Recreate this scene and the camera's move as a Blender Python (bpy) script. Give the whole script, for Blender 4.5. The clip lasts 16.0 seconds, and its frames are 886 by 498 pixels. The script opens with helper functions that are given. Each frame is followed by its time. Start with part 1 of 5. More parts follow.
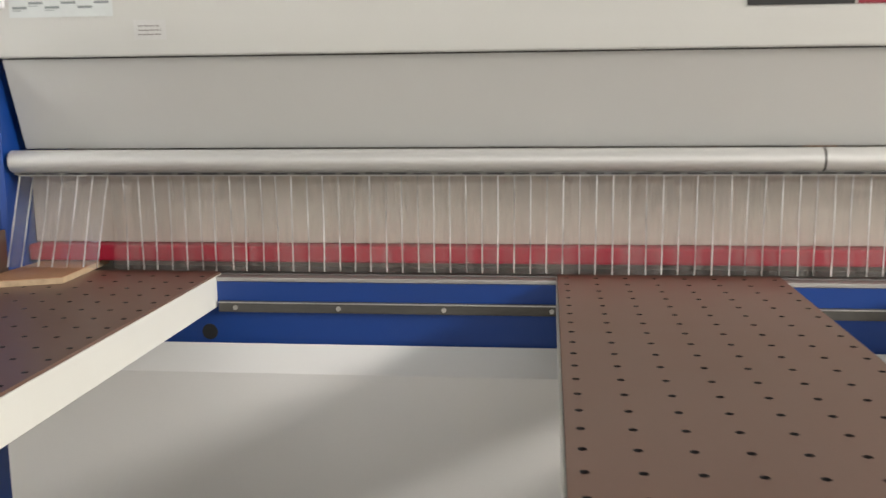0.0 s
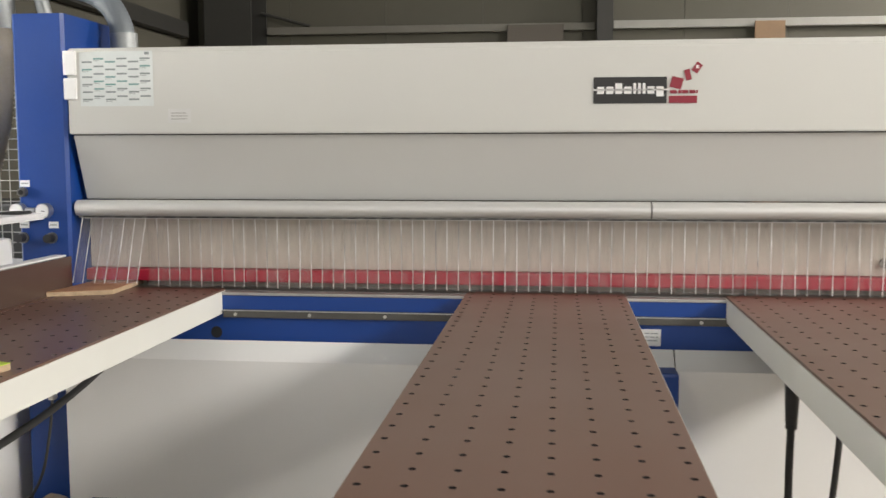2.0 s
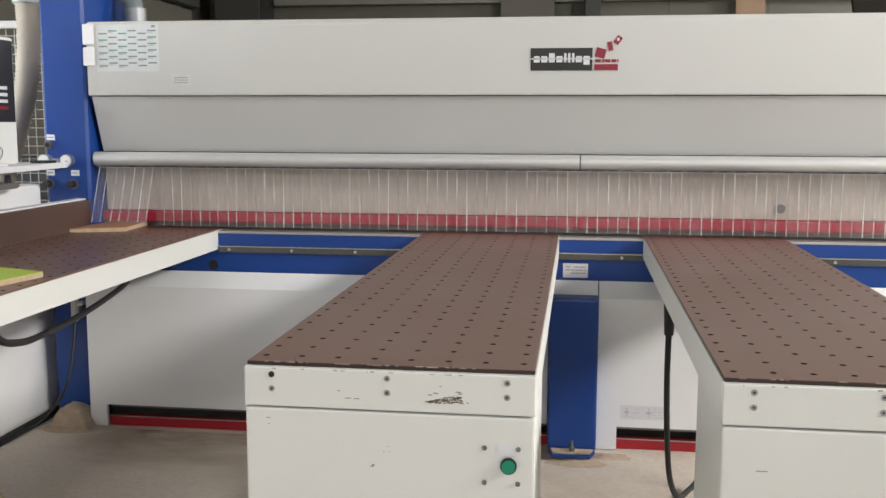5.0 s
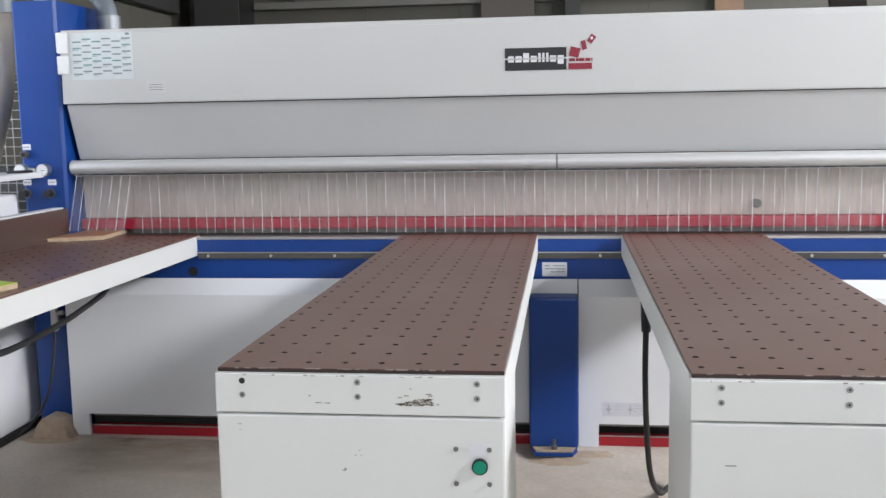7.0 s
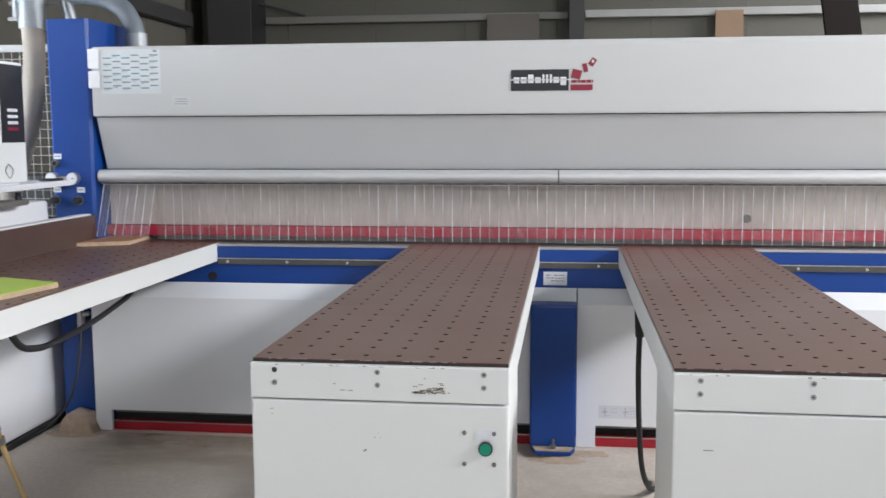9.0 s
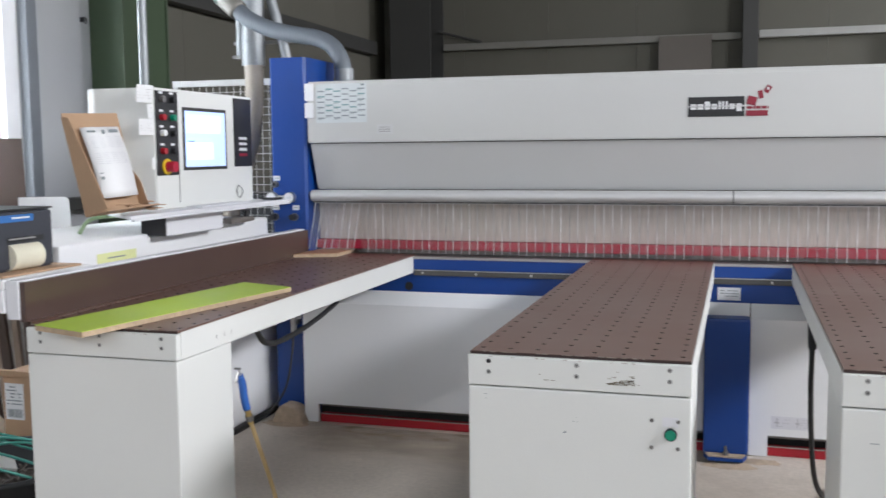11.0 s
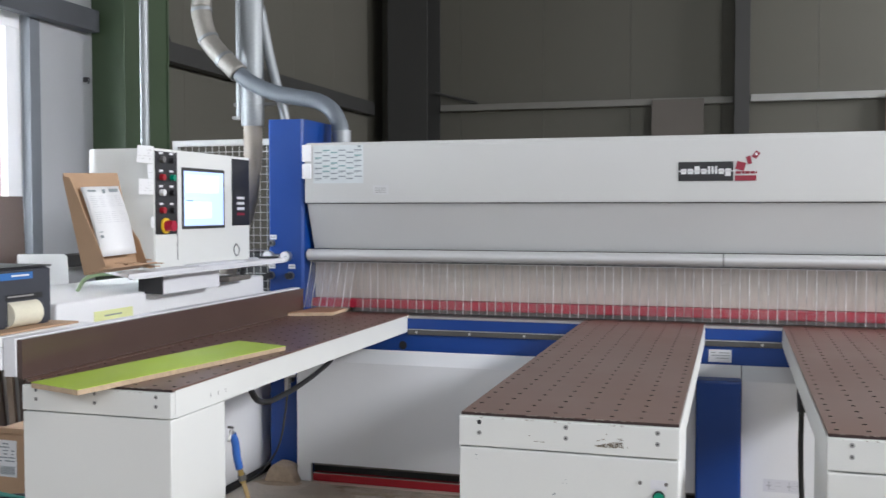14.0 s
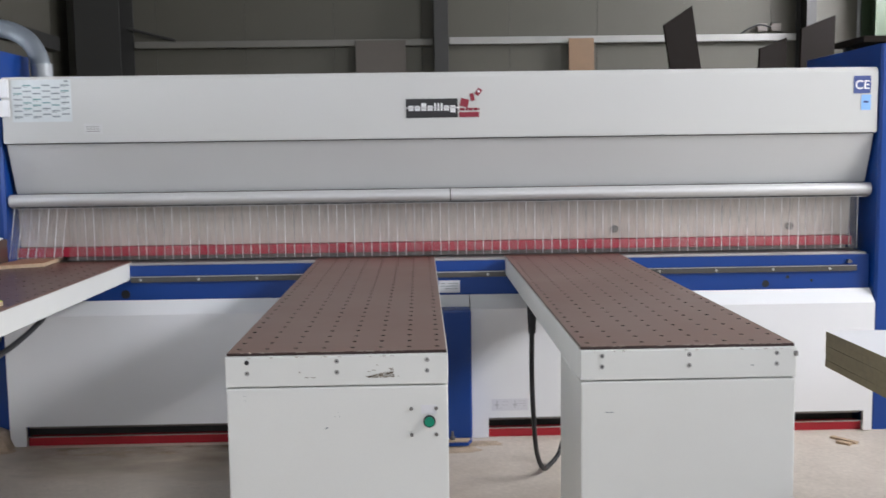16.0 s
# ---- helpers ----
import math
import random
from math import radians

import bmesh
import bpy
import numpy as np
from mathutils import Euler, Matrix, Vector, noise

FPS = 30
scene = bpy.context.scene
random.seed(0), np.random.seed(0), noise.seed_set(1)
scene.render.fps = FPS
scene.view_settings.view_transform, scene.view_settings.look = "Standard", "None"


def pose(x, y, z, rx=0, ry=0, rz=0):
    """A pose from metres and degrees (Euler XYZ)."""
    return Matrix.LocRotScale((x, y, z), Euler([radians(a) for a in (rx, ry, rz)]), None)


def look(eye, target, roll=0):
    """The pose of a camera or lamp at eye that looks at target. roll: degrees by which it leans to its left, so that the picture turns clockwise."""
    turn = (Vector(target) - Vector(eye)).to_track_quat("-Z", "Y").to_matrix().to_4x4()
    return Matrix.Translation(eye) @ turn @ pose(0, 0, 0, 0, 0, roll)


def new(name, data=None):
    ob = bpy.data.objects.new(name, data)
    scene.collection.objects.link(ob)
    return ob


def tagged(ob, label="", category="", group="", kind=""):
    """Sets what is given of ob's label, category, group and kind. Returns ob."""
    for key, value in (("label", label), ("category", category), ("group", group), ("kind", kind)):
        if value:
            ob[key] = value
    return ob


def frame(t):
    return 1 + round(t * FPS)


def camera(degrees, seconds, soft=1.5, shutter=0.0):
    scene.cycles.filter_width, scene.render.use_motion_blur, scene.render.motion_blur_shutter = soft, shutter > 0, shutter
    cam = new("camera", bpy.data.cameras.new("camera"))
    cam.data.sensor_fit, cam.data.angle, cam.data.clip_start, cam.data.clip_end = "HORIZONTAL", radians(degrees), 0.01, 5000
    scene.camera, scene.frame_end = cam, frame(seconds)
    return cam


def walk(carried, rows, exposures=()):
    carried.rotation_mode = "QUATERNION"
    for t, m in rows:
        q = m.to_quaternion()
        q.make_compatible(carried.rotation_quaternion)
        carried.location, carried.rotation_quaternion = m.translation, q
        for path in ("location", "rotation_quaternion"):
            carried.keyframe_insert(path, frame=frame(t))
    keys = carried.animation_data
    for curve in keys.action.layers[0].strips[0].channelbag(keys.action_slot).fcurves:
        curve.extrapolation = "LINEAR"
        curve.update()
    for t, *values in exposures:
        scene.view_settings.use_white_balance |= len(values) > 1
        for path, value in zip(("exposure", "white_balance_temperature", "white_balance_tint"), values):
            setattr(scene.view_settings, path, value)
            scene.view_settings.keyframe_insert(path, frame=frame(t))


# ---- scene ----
cam = camera(48.9, 16.0, shutter=0.5)
PATH = [
    (0, (-0.559, -2.627, 1.446), (-0.773, -0.665, 1.124), -0.6),
    (0.5, (-0.436, -2.89, 1.456), (-0.704, -0.929, 1.168), -0.1),
    (1, (-0.395, -3.167, 1.463), (-0.552, -1.196, 1.164), -1.6),
    (1.5, (-0.347, -3.423, 1.477), (-0.516, -1.445, 1.233), -1.1),
    (2, (-0.186, -3.653, 1.476), (-0.421, -1.677, 1.277), -0.1),
    (2.5, (-0.107, -3.814, 1.491), (-0.345, -1.839, 1.289), -1.2),
    (3, (-0.082, -3.992, 1.471), (-0.246, -2.015, 1.218), -0.5),
    (3.5, (0.022, -4.117, 1.446), (-0.208, -2.144, 1.209), 0.3),
    (4, (0.112, -4.219, 1.432), (-0.156, -2.255, 1.167), 0.3),
    (6.5, (0.163, -4.292, 1.439), (-0.091, -2.324, 1.187), -0.5),
    (7, (0.187, -4.276, 1.439), (-0.061, -2.308, 1.179), -1.0),
    (7.5, (0.197, -4.271, 1.443), (-0.049, -2.302, 1.197), -1.2),
    (8, (0.191, -4.295, 1.447), (-0.02, -2.323, 1.192), -0.5),
    (10.5, (0.201, -4.914, 1.481), (-0.268, -2.979, 1.286), -0.1),
    (11, (0.171, -4.946, 1.487), (-0.405, -3.041, 1.29), -0.5),
    (11.5, (0.17, -4.972, 1.487), (-0.473, -3.085, 1.316), -0.6),
    (12, (0.172, -4.976, 1.486), (-0.462, -3.086, 1.32), -0.3),
    (12.5, (0.17, -4.993, 1.49), (-0.476, -3.106, 1.331), -0.3),
    (13, (0.178, -4.996, 1.503), (-0.454, -3.102, 1.394), -0.2),
    (13.5, (0.185, -4.991, 1.507), (-0.432, -3.091, 1.421), -0.3),
    (14, (0.197, -4.997, 1.506), (-0.373, -3.082, 1.426), -0.0),
    (14.5, (0.19, -4.987, 1.499), (-0.249, -3.038, 1.404), 0.1),
    (15, (0.096, -4.956, 1.484), (-0.104, -2.972, 1.339), -1.0),
    (15.5, (0.031, -4.972, 1.482), (-0.017, -2.98, 1.315), -1.3),
    (16, (0.002, -4.986, 1.475), (0.046, -2.997, 1.277), -0.8),
]
walk(cam, [(t, look(eye, target, roll)) for t, eye, target, roll in PATH],
     [(0, -0.08, 7150, 10), (1.6, -0.08, 7150, 10), (4.1, -0.17, 7100, 10), (6.4, -0.04, 6100, 12), (8.3, -0.05, 6100, 12), (10.3, -0.2, 6100, 12), (15.0, -0.19, 6100, 12), (16, -0.27, 6150, 13)])

# ---- world, sun-lit sky and the daylight openings ----
world = bpy.data.worlds.new("world")
scene.world = world
world.use_nodes = True
wn = world.node_tree.nodes
sky = wn.new("ShaderNodeTexSky")
sky.sky_type, sky.sun_disc = "NISHITA", False
sky.sun_elevation, sky.sun_rotation = radians(40), radians(140)
world.node_tree.links.new(sky.outputs[0], wn["Background"].inputs[0])
wn["Background"].inputs[1].default_value = 0.12


def area_light(name, place, target, sx, sy, watts, colour):
    lamp = bpy.data.lights.new(name, "AREA")
    lamp.shape, lamp.size, lamp.size_y, lamp.energy, lamp.color = "RECTANGLE", sx, sy, watts, colour
    ob = new(name, lamp)
    ob.matrix_world = look(place, target)
    return ob


RIGHT_WATTS, FRONT_WATTS, SIDE_WATTS, BACK_WATTS = 900, 185, 80, 700
area_light("right_window_daylight", (6.95, -3.2, 4.5), (0.0, -3.2, 1.8), 4.6, 1.2, RIGHT_WATTS, (1.0, 0.99, 0.975))
# added lamp in an invented opening, brightens the right part of the back wall
area_light("back_wall_fill", (6.95, 5.2, 4.3), (3.9, 7.2, 3.0), 2.6, 1.2, BACK_WATTS, (1.0, 0.97, 0.98))
# added fill for the cabinet fronts, set in an assumed, unseen window ribbon
area_light("front_fill_daylight", (0.5, -8.95, 3.6), (0.5, 0.0, 3.6), 8.0, 1.4, FRONT_WATTS, (0.97, 0.985, 1.0))
area_light("side_window_daylight", (-4.58, -0.85, 2.0), (0.0, -0.85, 1.85), 1.15, 1.4, SIDE_WATTS, (0.93, 0.97, 1.0))


# ---- materials ----
def material(name, colour, rough=0.5, metal=0.0, vary=0.08, scale=6.0, fine=90.0, bump=0.05, dirt=0.0, dirt_colour=(0.2, 0.17, 0.13),
             coat=0.0, stretch=(1, 1, 1), each=0.0):
    m = bpy.data.materials.new(name)
    m.use_nodes = True
    nt = m.node_tree
    n, l = nt.nodes, nt.links
    b = n["Principled BSDF"]
    b.inputs["Roughness"].default_value, b.inputs["Metallic"].default_value = rough, metal
    b.inputs["Coat Weight"].default_value = coat
    co = n.new("ShaderNodeTexCoord")
    mp = n.new("ShaderNodeMapping")
    mp.inputs["Scale"].default_value = stretch
    l.new(co.outputs["Object"], mp.inputs[0])
    big, small = n.new("ShaderNodeTexNoise"), n.new("ShaderNodeTexNoise")
    big.inputs["Scale"].default_value, small.inputs["Scale"].default_value = scale, fine
    big.inputs["Detail"].default_value, small.inputs["Detail"].default_value = 6, 4
    for t in (big, small):
        l.new(mp.outputs[0], t.inputs[0])
    mix = n.new("ShaderNodeMix")
    mix.data_type = "FLOAT"
    mix.inputs[0].default_value = 0.4
    l.new(big.outputs[0], mix.inputs[2])
    l.new(small.outputs[0], mix.inputs[3])
    ramp = n.new("ShaderNodeValToRGB")
    ramp.color_ramp.elements[0].position, ramp.color_ramp.elements[1].position = 0.3, 0.7
    ramp.color_ramp.elements[0].color = (*[c * (1 - vary) for c in colour], 1)
    ramp.color_ramp.elements[1].color = (*[min(1, c * (1 + vary)) for c in colour], 1)
    l.new(mix.outputs[0], ramp.inputs[0])
    out = ramp.outputs[0]
    if dirt:
        d = n.new("ShaderNodeTexNoise")
        d.inputs["Scale"].default_value, d.inputs["Detail"].default_value, d.inputs["Roughness"].default_value = scale * 0.55, 9, 0.65
        l.new(mp.outputs[0], d.inputs[0])
        r2 = n.new("ShaderNodeValToRGB")
        r2.color_ramp.elements[0].position, r2.color_ramp.elements[1].position = 0.52, 0.74
        l.new(d.outputs[0], r2.inputs[0])
        k = n.new("ShaderNodeMath")
        k.operation = "MULTIPLY"
        k.inputs[1].default_value = dirt
        l.new(r2.outputs[0], k.inputs[0])
        mc = n.new("ShaderNodeMix")
        mc.data_type = "RGBA"
        l.new(k.outputs[0], mc.inputs[0])
        l.new(out, mc.inputs[6])
        mc.inputs[7].default_value = (*dirt_colour, 1)
        out = mc.outputs[2]
    if each:
        oi, hv, mr = n.new("ShaderNodeObjectInfo"), n.new("ShaderNodeHueSaturation"), n.new("ShaderNodeMapRange")
        mr.inputs[3].default_value, mr.inputs[4].default_value = 1 - each, 1 + each
        l.new(oi.outputs["Random"], mr.inputs[0])
        l.new(mr.outputs[0], hv.inputs["Value"])
        l.new(out, hv.inputs["Color"])
        out = hv.outputs[0]
    l.new(out, b.inputs["Base Color"])
    rr = n.new("ShaderNodeMapRange")
    rr.inputs[3].default_value, rr.inputs[4].default_value = max(0.02, rough - 0.09), min(1, rough + 0.12)
    l.new(big.outputs[0], rr.inputs[0])
    l.new(rr.outputs[0], b.inputs["Roughness"])
    if bump:
        bp = n.new("ShaderNodeBump")
        bp.inputs["Strength"].default_value, bp.inputs["Distance"].default_value = bump, 0.01
        l.new(small.outputs[0], bp.inputs["Height"])
        l.new(bp.outputs[0], b.inputs["Normal"])
    return m


def glowing(name, colour, strength):
    m = bpy.data.materials.new(name)
    m.use_nodes = True
    b = m.node_tree.nodes["Principled BSDF"]
    b.inputs["Base Color"].default_value = (*colour, 1)
    b.inputs["Emission Color"].default_value, b.inputs["Emission Strength"].default_value = (*colour, 1), strength
    return m


def see_through(name, tint, haze, haze_colour, rough):
    """Clear plastic: light passes straight on, with a little haze and gloss."""
    m = bpy.data.materials.new(name)
    m.use_nodes = True
    n, l = m.node_tree.nodes, m.node_tree.links
    n.remove(n["Principled BSDF"])
    tr, df, gl, m1, m2, fr, ns, co, rp = (n.new("ShaderNode" + k) for k in
        ("BsdfTransparent", "BsdfDiffuse", "BsdfGlossy", "MixShader", "MixShader", "Fresnel", "TexNoise", "TexCoord", "MapRange"))
    tr.inputs[0].default_value = (*tint, 1)
    df.inputs[0].default_value = (*haze_colour, 1)
    gl.inputs["Roughness"].default_value = rough
    gl.inputs["Color"].default_value = (0.6, 0.6, 0.6, 1)
    fr.inputs[0].default_value = 1.45
    ns.inputs["Scale"].default_value, ns.inputs["Detail"].default_value = 7, 6
    rp.inputs[3].default_value, rp.inputs[4].default_value = haze * 0.25, haze * 1.9
    # every strip is scuffed in its own upright streaks
    oi, ad, mp, cl = n.new("ShaderNodeObjectInfo"), n.new("ShaderNodeVectorMath"), n.new("ShaderNodeMapping"), n.new("ShaderNodeMath")
    mp.inputs["Scale"].default_value = (7, 7, 0.9)
    cl.operation, cl.use_clamp = "ADD", True
    cl.inputs[1].default_value = 0.0
    l.new(co.outputs["Object"], mp.inputs[0])
    l.new(mp.outputs[0], ad.inputs[0])
    sc = n.new("ShaderNodeMath")
    sc.operation = "MULTIPLY"
    sc.inputs[1].default_value = 40
    l.new(oi.outputs["Random"], sc.inputs[0])
    l.new(sc.outputs[0], ad.inputs[1])
    l.new(ad.outputs[0], ns.inputs[0])
    rp.inputs[1].default_value, rp.inputs[2].default_value = 0.3, 0.72
    l.new(ns.outputs[0], rp.inputs[0])
    l.new(rp.outputs[0], cl.inputs[0])
    l.new(cl.outputs[0], m1.inputs[0])
    l.new(tr.outputs[0], m1.inputs[1])
    tl, m0 = n.new("ShaderNodeBsdfTranslucent"), n.new("ShaderNodeMixShader")
    tl.inputs[0].default_value = (*haze_colour, 1)
    m0.inputs[0].default_value = 0.5
    l.new(df.outputs[0], m0.inputs[1])
    l.new(tl.outputs[0], m0.inputs[2])
    l.new(m0.outputs[0], m1.inputs[2])
    l.new(fr.outputs[0], m2.inputs[0])
    l.new(m1.outputs[0], m2.inputs[1])
    l.new(gl.outputs[0], m2.inputs[2])
    l.new(m2.outputs[0], n["Material Output"].inputs[0])
    return m


WHITE = material("white_enamel", (0.725, 0.732, 0.70), 0.38, vary=0.025, scale=2.0, fine=260, bump=0.03, dirt=0.10, dirt_colour=(0.5, 0.47, 0.4))
SKIRT = material("skirt_enamel", (0.80, 0.805, 0.81), 0.32, vary=0.02, scale=2.0, fine=260, bump=0.02, dirt=0.10, dirt_colour=(0.62, 0.6, 0.55))
FENCE = material("fence_phenolic", (0.085, 0.055, 0.046), 0.17, vary=0.08, scale=3, fine=400, bump=0.02)
COVER = material("cover_enamel", (0.575, 0.575, 0.55), 0.42, vary=0.02, scale=1.5, fine=300, bump=0.03, dirt=0.06, dirt_colour=(0.5, 0.48, 0.43))
# cover enamel again, lightened to offset the shading of the downward-tilted panel
COVER_LOW = material("cover_enamel_lower", (0.585, 0.585, 0.57), 0.42, vary=0.02, scale=1.5, fine=300, bump=0.03, dirt=0.06, dirt_colour=(0.45, 0.43, 0.4))
BLUE = material("blue_enamel", (0.002, 0.045, 0.245), 0.38, vary=0.07, scale=3, fine=180, bump=0.05, dirt=0.06, dirt_colour=(0.12, 0.17, 0.3))
BROWN = material("phenolic_panel", (0.150, 0.078, 0.056), 0.325, vary=0.09, scale=1.8, fine=300, bump=0.0, dirt=0.0, dirt_colour=(0.25, 0.17, 0.13))
BROWN.node_tree.nodes["Principled BSDF"].inputs["Specular IOR Level"].default_value = 0.75
DARK_EDGE = material("dark_panel_edge", (0.03, 0.013, 0.010), 0.5, vary=0.1)
TUBE = material("matt_aluminium", (0.66, 0.655, 0.645), 0.5, 0.45, 0.04, 4, 200, 0.04, stretch=(0.1, 1, 1))
ALU = material("brushed_aluminium", (0.62, 0.61, 0.60), 0.34, 0.9, 0.05, 4, 200, 0.04, stretch=(0.1, 1, 1))
STEEL = material("worn_steel", (0.21, 0.205, 0.20), 0.34, 0.75, 0.14, 5, 160, 0.06, dirt=0.3, dirt_colour=(0.1, 0.09, 0.08), stretch=(0.2, 1, 1))
GALV = material("galvanised_sheet", (0.28, 0.295, 0.30), 0.5, 0.8, 0.12, 9, 60, 0.04)
RED = material("red_rubber", (0.42, 0.006, 0.036), 0.5, vary=0.08, scale=5, dirt=0.15, dirt_colour=(0.25, 0.02, 0.03))
REDPAINT = material("red_paint", (0.36, 0.008, 0.018), 0.45, vary=0.1, scale=5, dirt=0.2, dirt_colour=(0.12, 0.02, 0.02))
BLACK = material("black_plastic", (0.015, 0.015, 0.017), 0.45, vary=0.1)
RUBBER = material("black_cable", (0.018, 0.018, 0.018), 0.55, vary=0.1)
PRINTER = material("printer_plastic", (0.035, 0.038, 0.05), 0.5, vary=0.06, fine=300, bump=0.08)
PAPER = material("paper", (0.80, 0.80, 0.80), 0.8, vary=0.03, scale=8)
INK = material("print_grey", (0.24, 0.27, 0.275), 0.8, vary=0.05)
TEAL = material("print_green", (0.17, 0.31, 0.295), 0.8, vary=0.05)
FAINT = material("faint_print", (0.50, 0.50, 0.52), 0.8, vary=0.05)
LABEL = material("label_white", (0.72, 0.72, 0.74), 0.6, vary=0.03)
LOGO_BLACK = material("sign_black", (0.012, 0.011, 0.011), 0.45, vary=0.05)
LOGO_RED = material("sign_red", (0.25, 0.012, 0.03), 0.45, vary=0.05)
NAVY = material("label_navy", (0.05, 0.08, 0.25), 0.5, vary=0.05)
SKYBLUE = material("label_blue", (0.25, 0.48, 0.85), 0.5, vary=0.05)
CARD = material("cardboard", (0.43, 0.28, 0.17), 0.85, vary=0.09, scale=6, fine=140, bump=0.1, each=0.06)
CHIP = material("chipboard_edge", (0.50, 0.375, 0.25), 0.85, vary=0.22, scale=40, fine=260, bump=0.3)
WOODFACE = material("wood_veneer", (0.42, 0.22, 0.12), 0.5, vary=0.12, scale=8, fine=60, stretch=(1, 6, 6))
DARKBOARD = material("dark_board", (0.013, 0.010, 0.008), 0.85, vary=0.12, scale=4, each=0.2)
DARKBOARD.node_tree.nodes["Principled BSDF"].inputs["Specular IOR Level"].default_value = 0.12
GREYBOARD = material("grey_brown_board", (0.15, 0.135, 0.12), 0.6, vary=0.06, scale=4)
WIRE = material("grey_wire", (0.42, 0.42, 0.40), 0.5, vary=0.05)
PALECRATE = material("pale_crate", (0.46, 0.46, 0.44), 0.6, vary=0.08, scale=3, dirt=0.3, dirt_colour=(0.25, 0.22, 0.18))
GREEN_LAM = material("lime_laminate", (0.47, 0.64, 0.06), 0.42, vary=0.03, scale=5, fine=200)
CONCRETE = material("concrete_floor", (0.62, 0.55, 0.47), 0.6, vary=0.2, scale=1.0, fine=45, bump=0.10, dirt=0.65, dirt_colour=(0.27, 0.20, 0.145))
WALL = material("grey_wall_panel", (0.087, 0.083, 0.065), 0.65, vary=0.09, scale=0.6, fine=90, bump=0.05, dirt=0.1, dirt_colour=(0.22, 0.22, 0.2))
WALL_LIGHT = material("pale_wall_panel", (0.39, 0.40, 0.405), 0.6, vary=0.03, scale=1.2, fine=90, bump=0.04)
GIRDER = material("dark_steel_girder", (0.036, 0.036, 0.033), 0.55, 0.1, 0.08, 3)
GREENSTEEL = material("green_steel_column", (0.042, 0.068, 0.033), 0.5, 0.0, 0.1, 3, dirt=0.2, dirt_colour=(0.05, 0.08, 0.05))
FRAMEWHITE = material("white_window_frame", (0.8, 0.8, 0.8), 0.4, vary=0.02)
HOSE_GREY = material("grey_hose", (0.135, 0.155, 0.175), 0.5, vary=0.08, scale=12)
TAPE = material("taped_pipe", (0.25, 0.237, 0.21), 0.45, 0.25, vary=0.14, scale=14, fine=70, bump=0.25)
HOSE_BEIGE = material("beige_hose", (0.33, 0.29, 0.24), 0.6, vary=0.1, scale=12)
DUST = material("sawdust", (0.52, 0.41, 0.30), 0.95, vary=0.2, scale=30, fine=350, bump=0.5)
DISC_GREEN = material("green_button", (0.0, 0.24, 0.14), 0.3, vary=0.03)
YELLOW = material("yellow_plastic", (0.75, 0.5, 0.02), 0.4, vary=0.04)
BRASS = material("brass", (0.5, 0.36, 0.13), 0.35, 0.9, 0.08)
TANHOSE = material("tan_air_hose", (0.50, 0.36, 0.17), 0.5, vary=0.08, scale=20)
STRAP = material("green_strap", (0.08, 0.36, 0.29), 0.35, vary=0.08)
TUBBLACK = material("black_tub", (0.02, 0.022, 0.024), 0.45, vary=0.1, scale=8)
BAG = material("white_plastic_bag", (0.78, 0.78, 0.74), 0.4, vary=0.05, scale=8)
def leafy(m):
    """Lets light through the leaf."""
    n, l = m.node_tree.nodes, m.node_tree.links
    tr, mx = n.new("ShaderNodeBsdfTranslucent"), n.new("ShaderNodeMixShader")
    tr.inputs[0].default_value = (0.55, 0.72, 0.52, 1)
    mx.inputs[0].default_value = 0.5
    l.new(n["Principled BSDF"].outputs[0], mx.inputs[1])
    l.new(tr.outputs[0], mx.inputs[2])
    l.new(mx.outputs[0], n["Material Output"].inputs[0])
    return m


LEAF = leafy(material("leaf_green", (0.44, 0.56, 0.52), 0.3, vary=0.5, scale=2.0, fine=14))
SCREEN = glowing("screen_glow", (0.50, 0.63, 0.95), 0.75)
SCREEN_PALE = glowing("screen_pale", (0.68, 0.77, 1.0), 0.85)
SCREEN_GREEN = glowing("screen_green", (0.50, 0.72, 0.82), 0.8)
CLEAR = see_through("clear_strip", (0.96, 0.95, 0.94), 0.14, (0.86, 0.84, 0.81), 0.10)
RIB = see_through("clear_strip_edge", (0.95, 0.95, 0.95), 0.68, (0.92, 0.92, 0.92), 0.2)


# ---- mesh helpers ----
def box(x0, x1, y0, y1, z0, z1, bevel=0.0, bm=None, turn=None):
    own = bmesh.new()
    bmesh.ops.create_cube(own, size=1)
    for v in own.verts:
        v.co = Vector(((x0 + x1) / 2 + v.co.x * (x1 - x0), (y0 + y1) / 2 + v.co.y * (y1 - y0), (z0 + z1) / 2 + v.co.z * (z1 - z0)))
    if bevel:
        bmesh.ops.bevel(own, geom=own.edges[:], offset=bevel, segments=2, affect="EDGES", profile=0.6)
    if turn is not None:
        bmesh.ops.transform(own, matrix=turn, verts=own.verts)
    return merge(own, bm)


def merge(own, bm):
    if bm is None:
        return own
    tmp = bpy.data.meshes.new("tmp")
    own.to_mesh(tmp)
    own.free()
    bm.from_mesh(tmp)
    bpy.data.meshes.remove(tmp)
    return bm


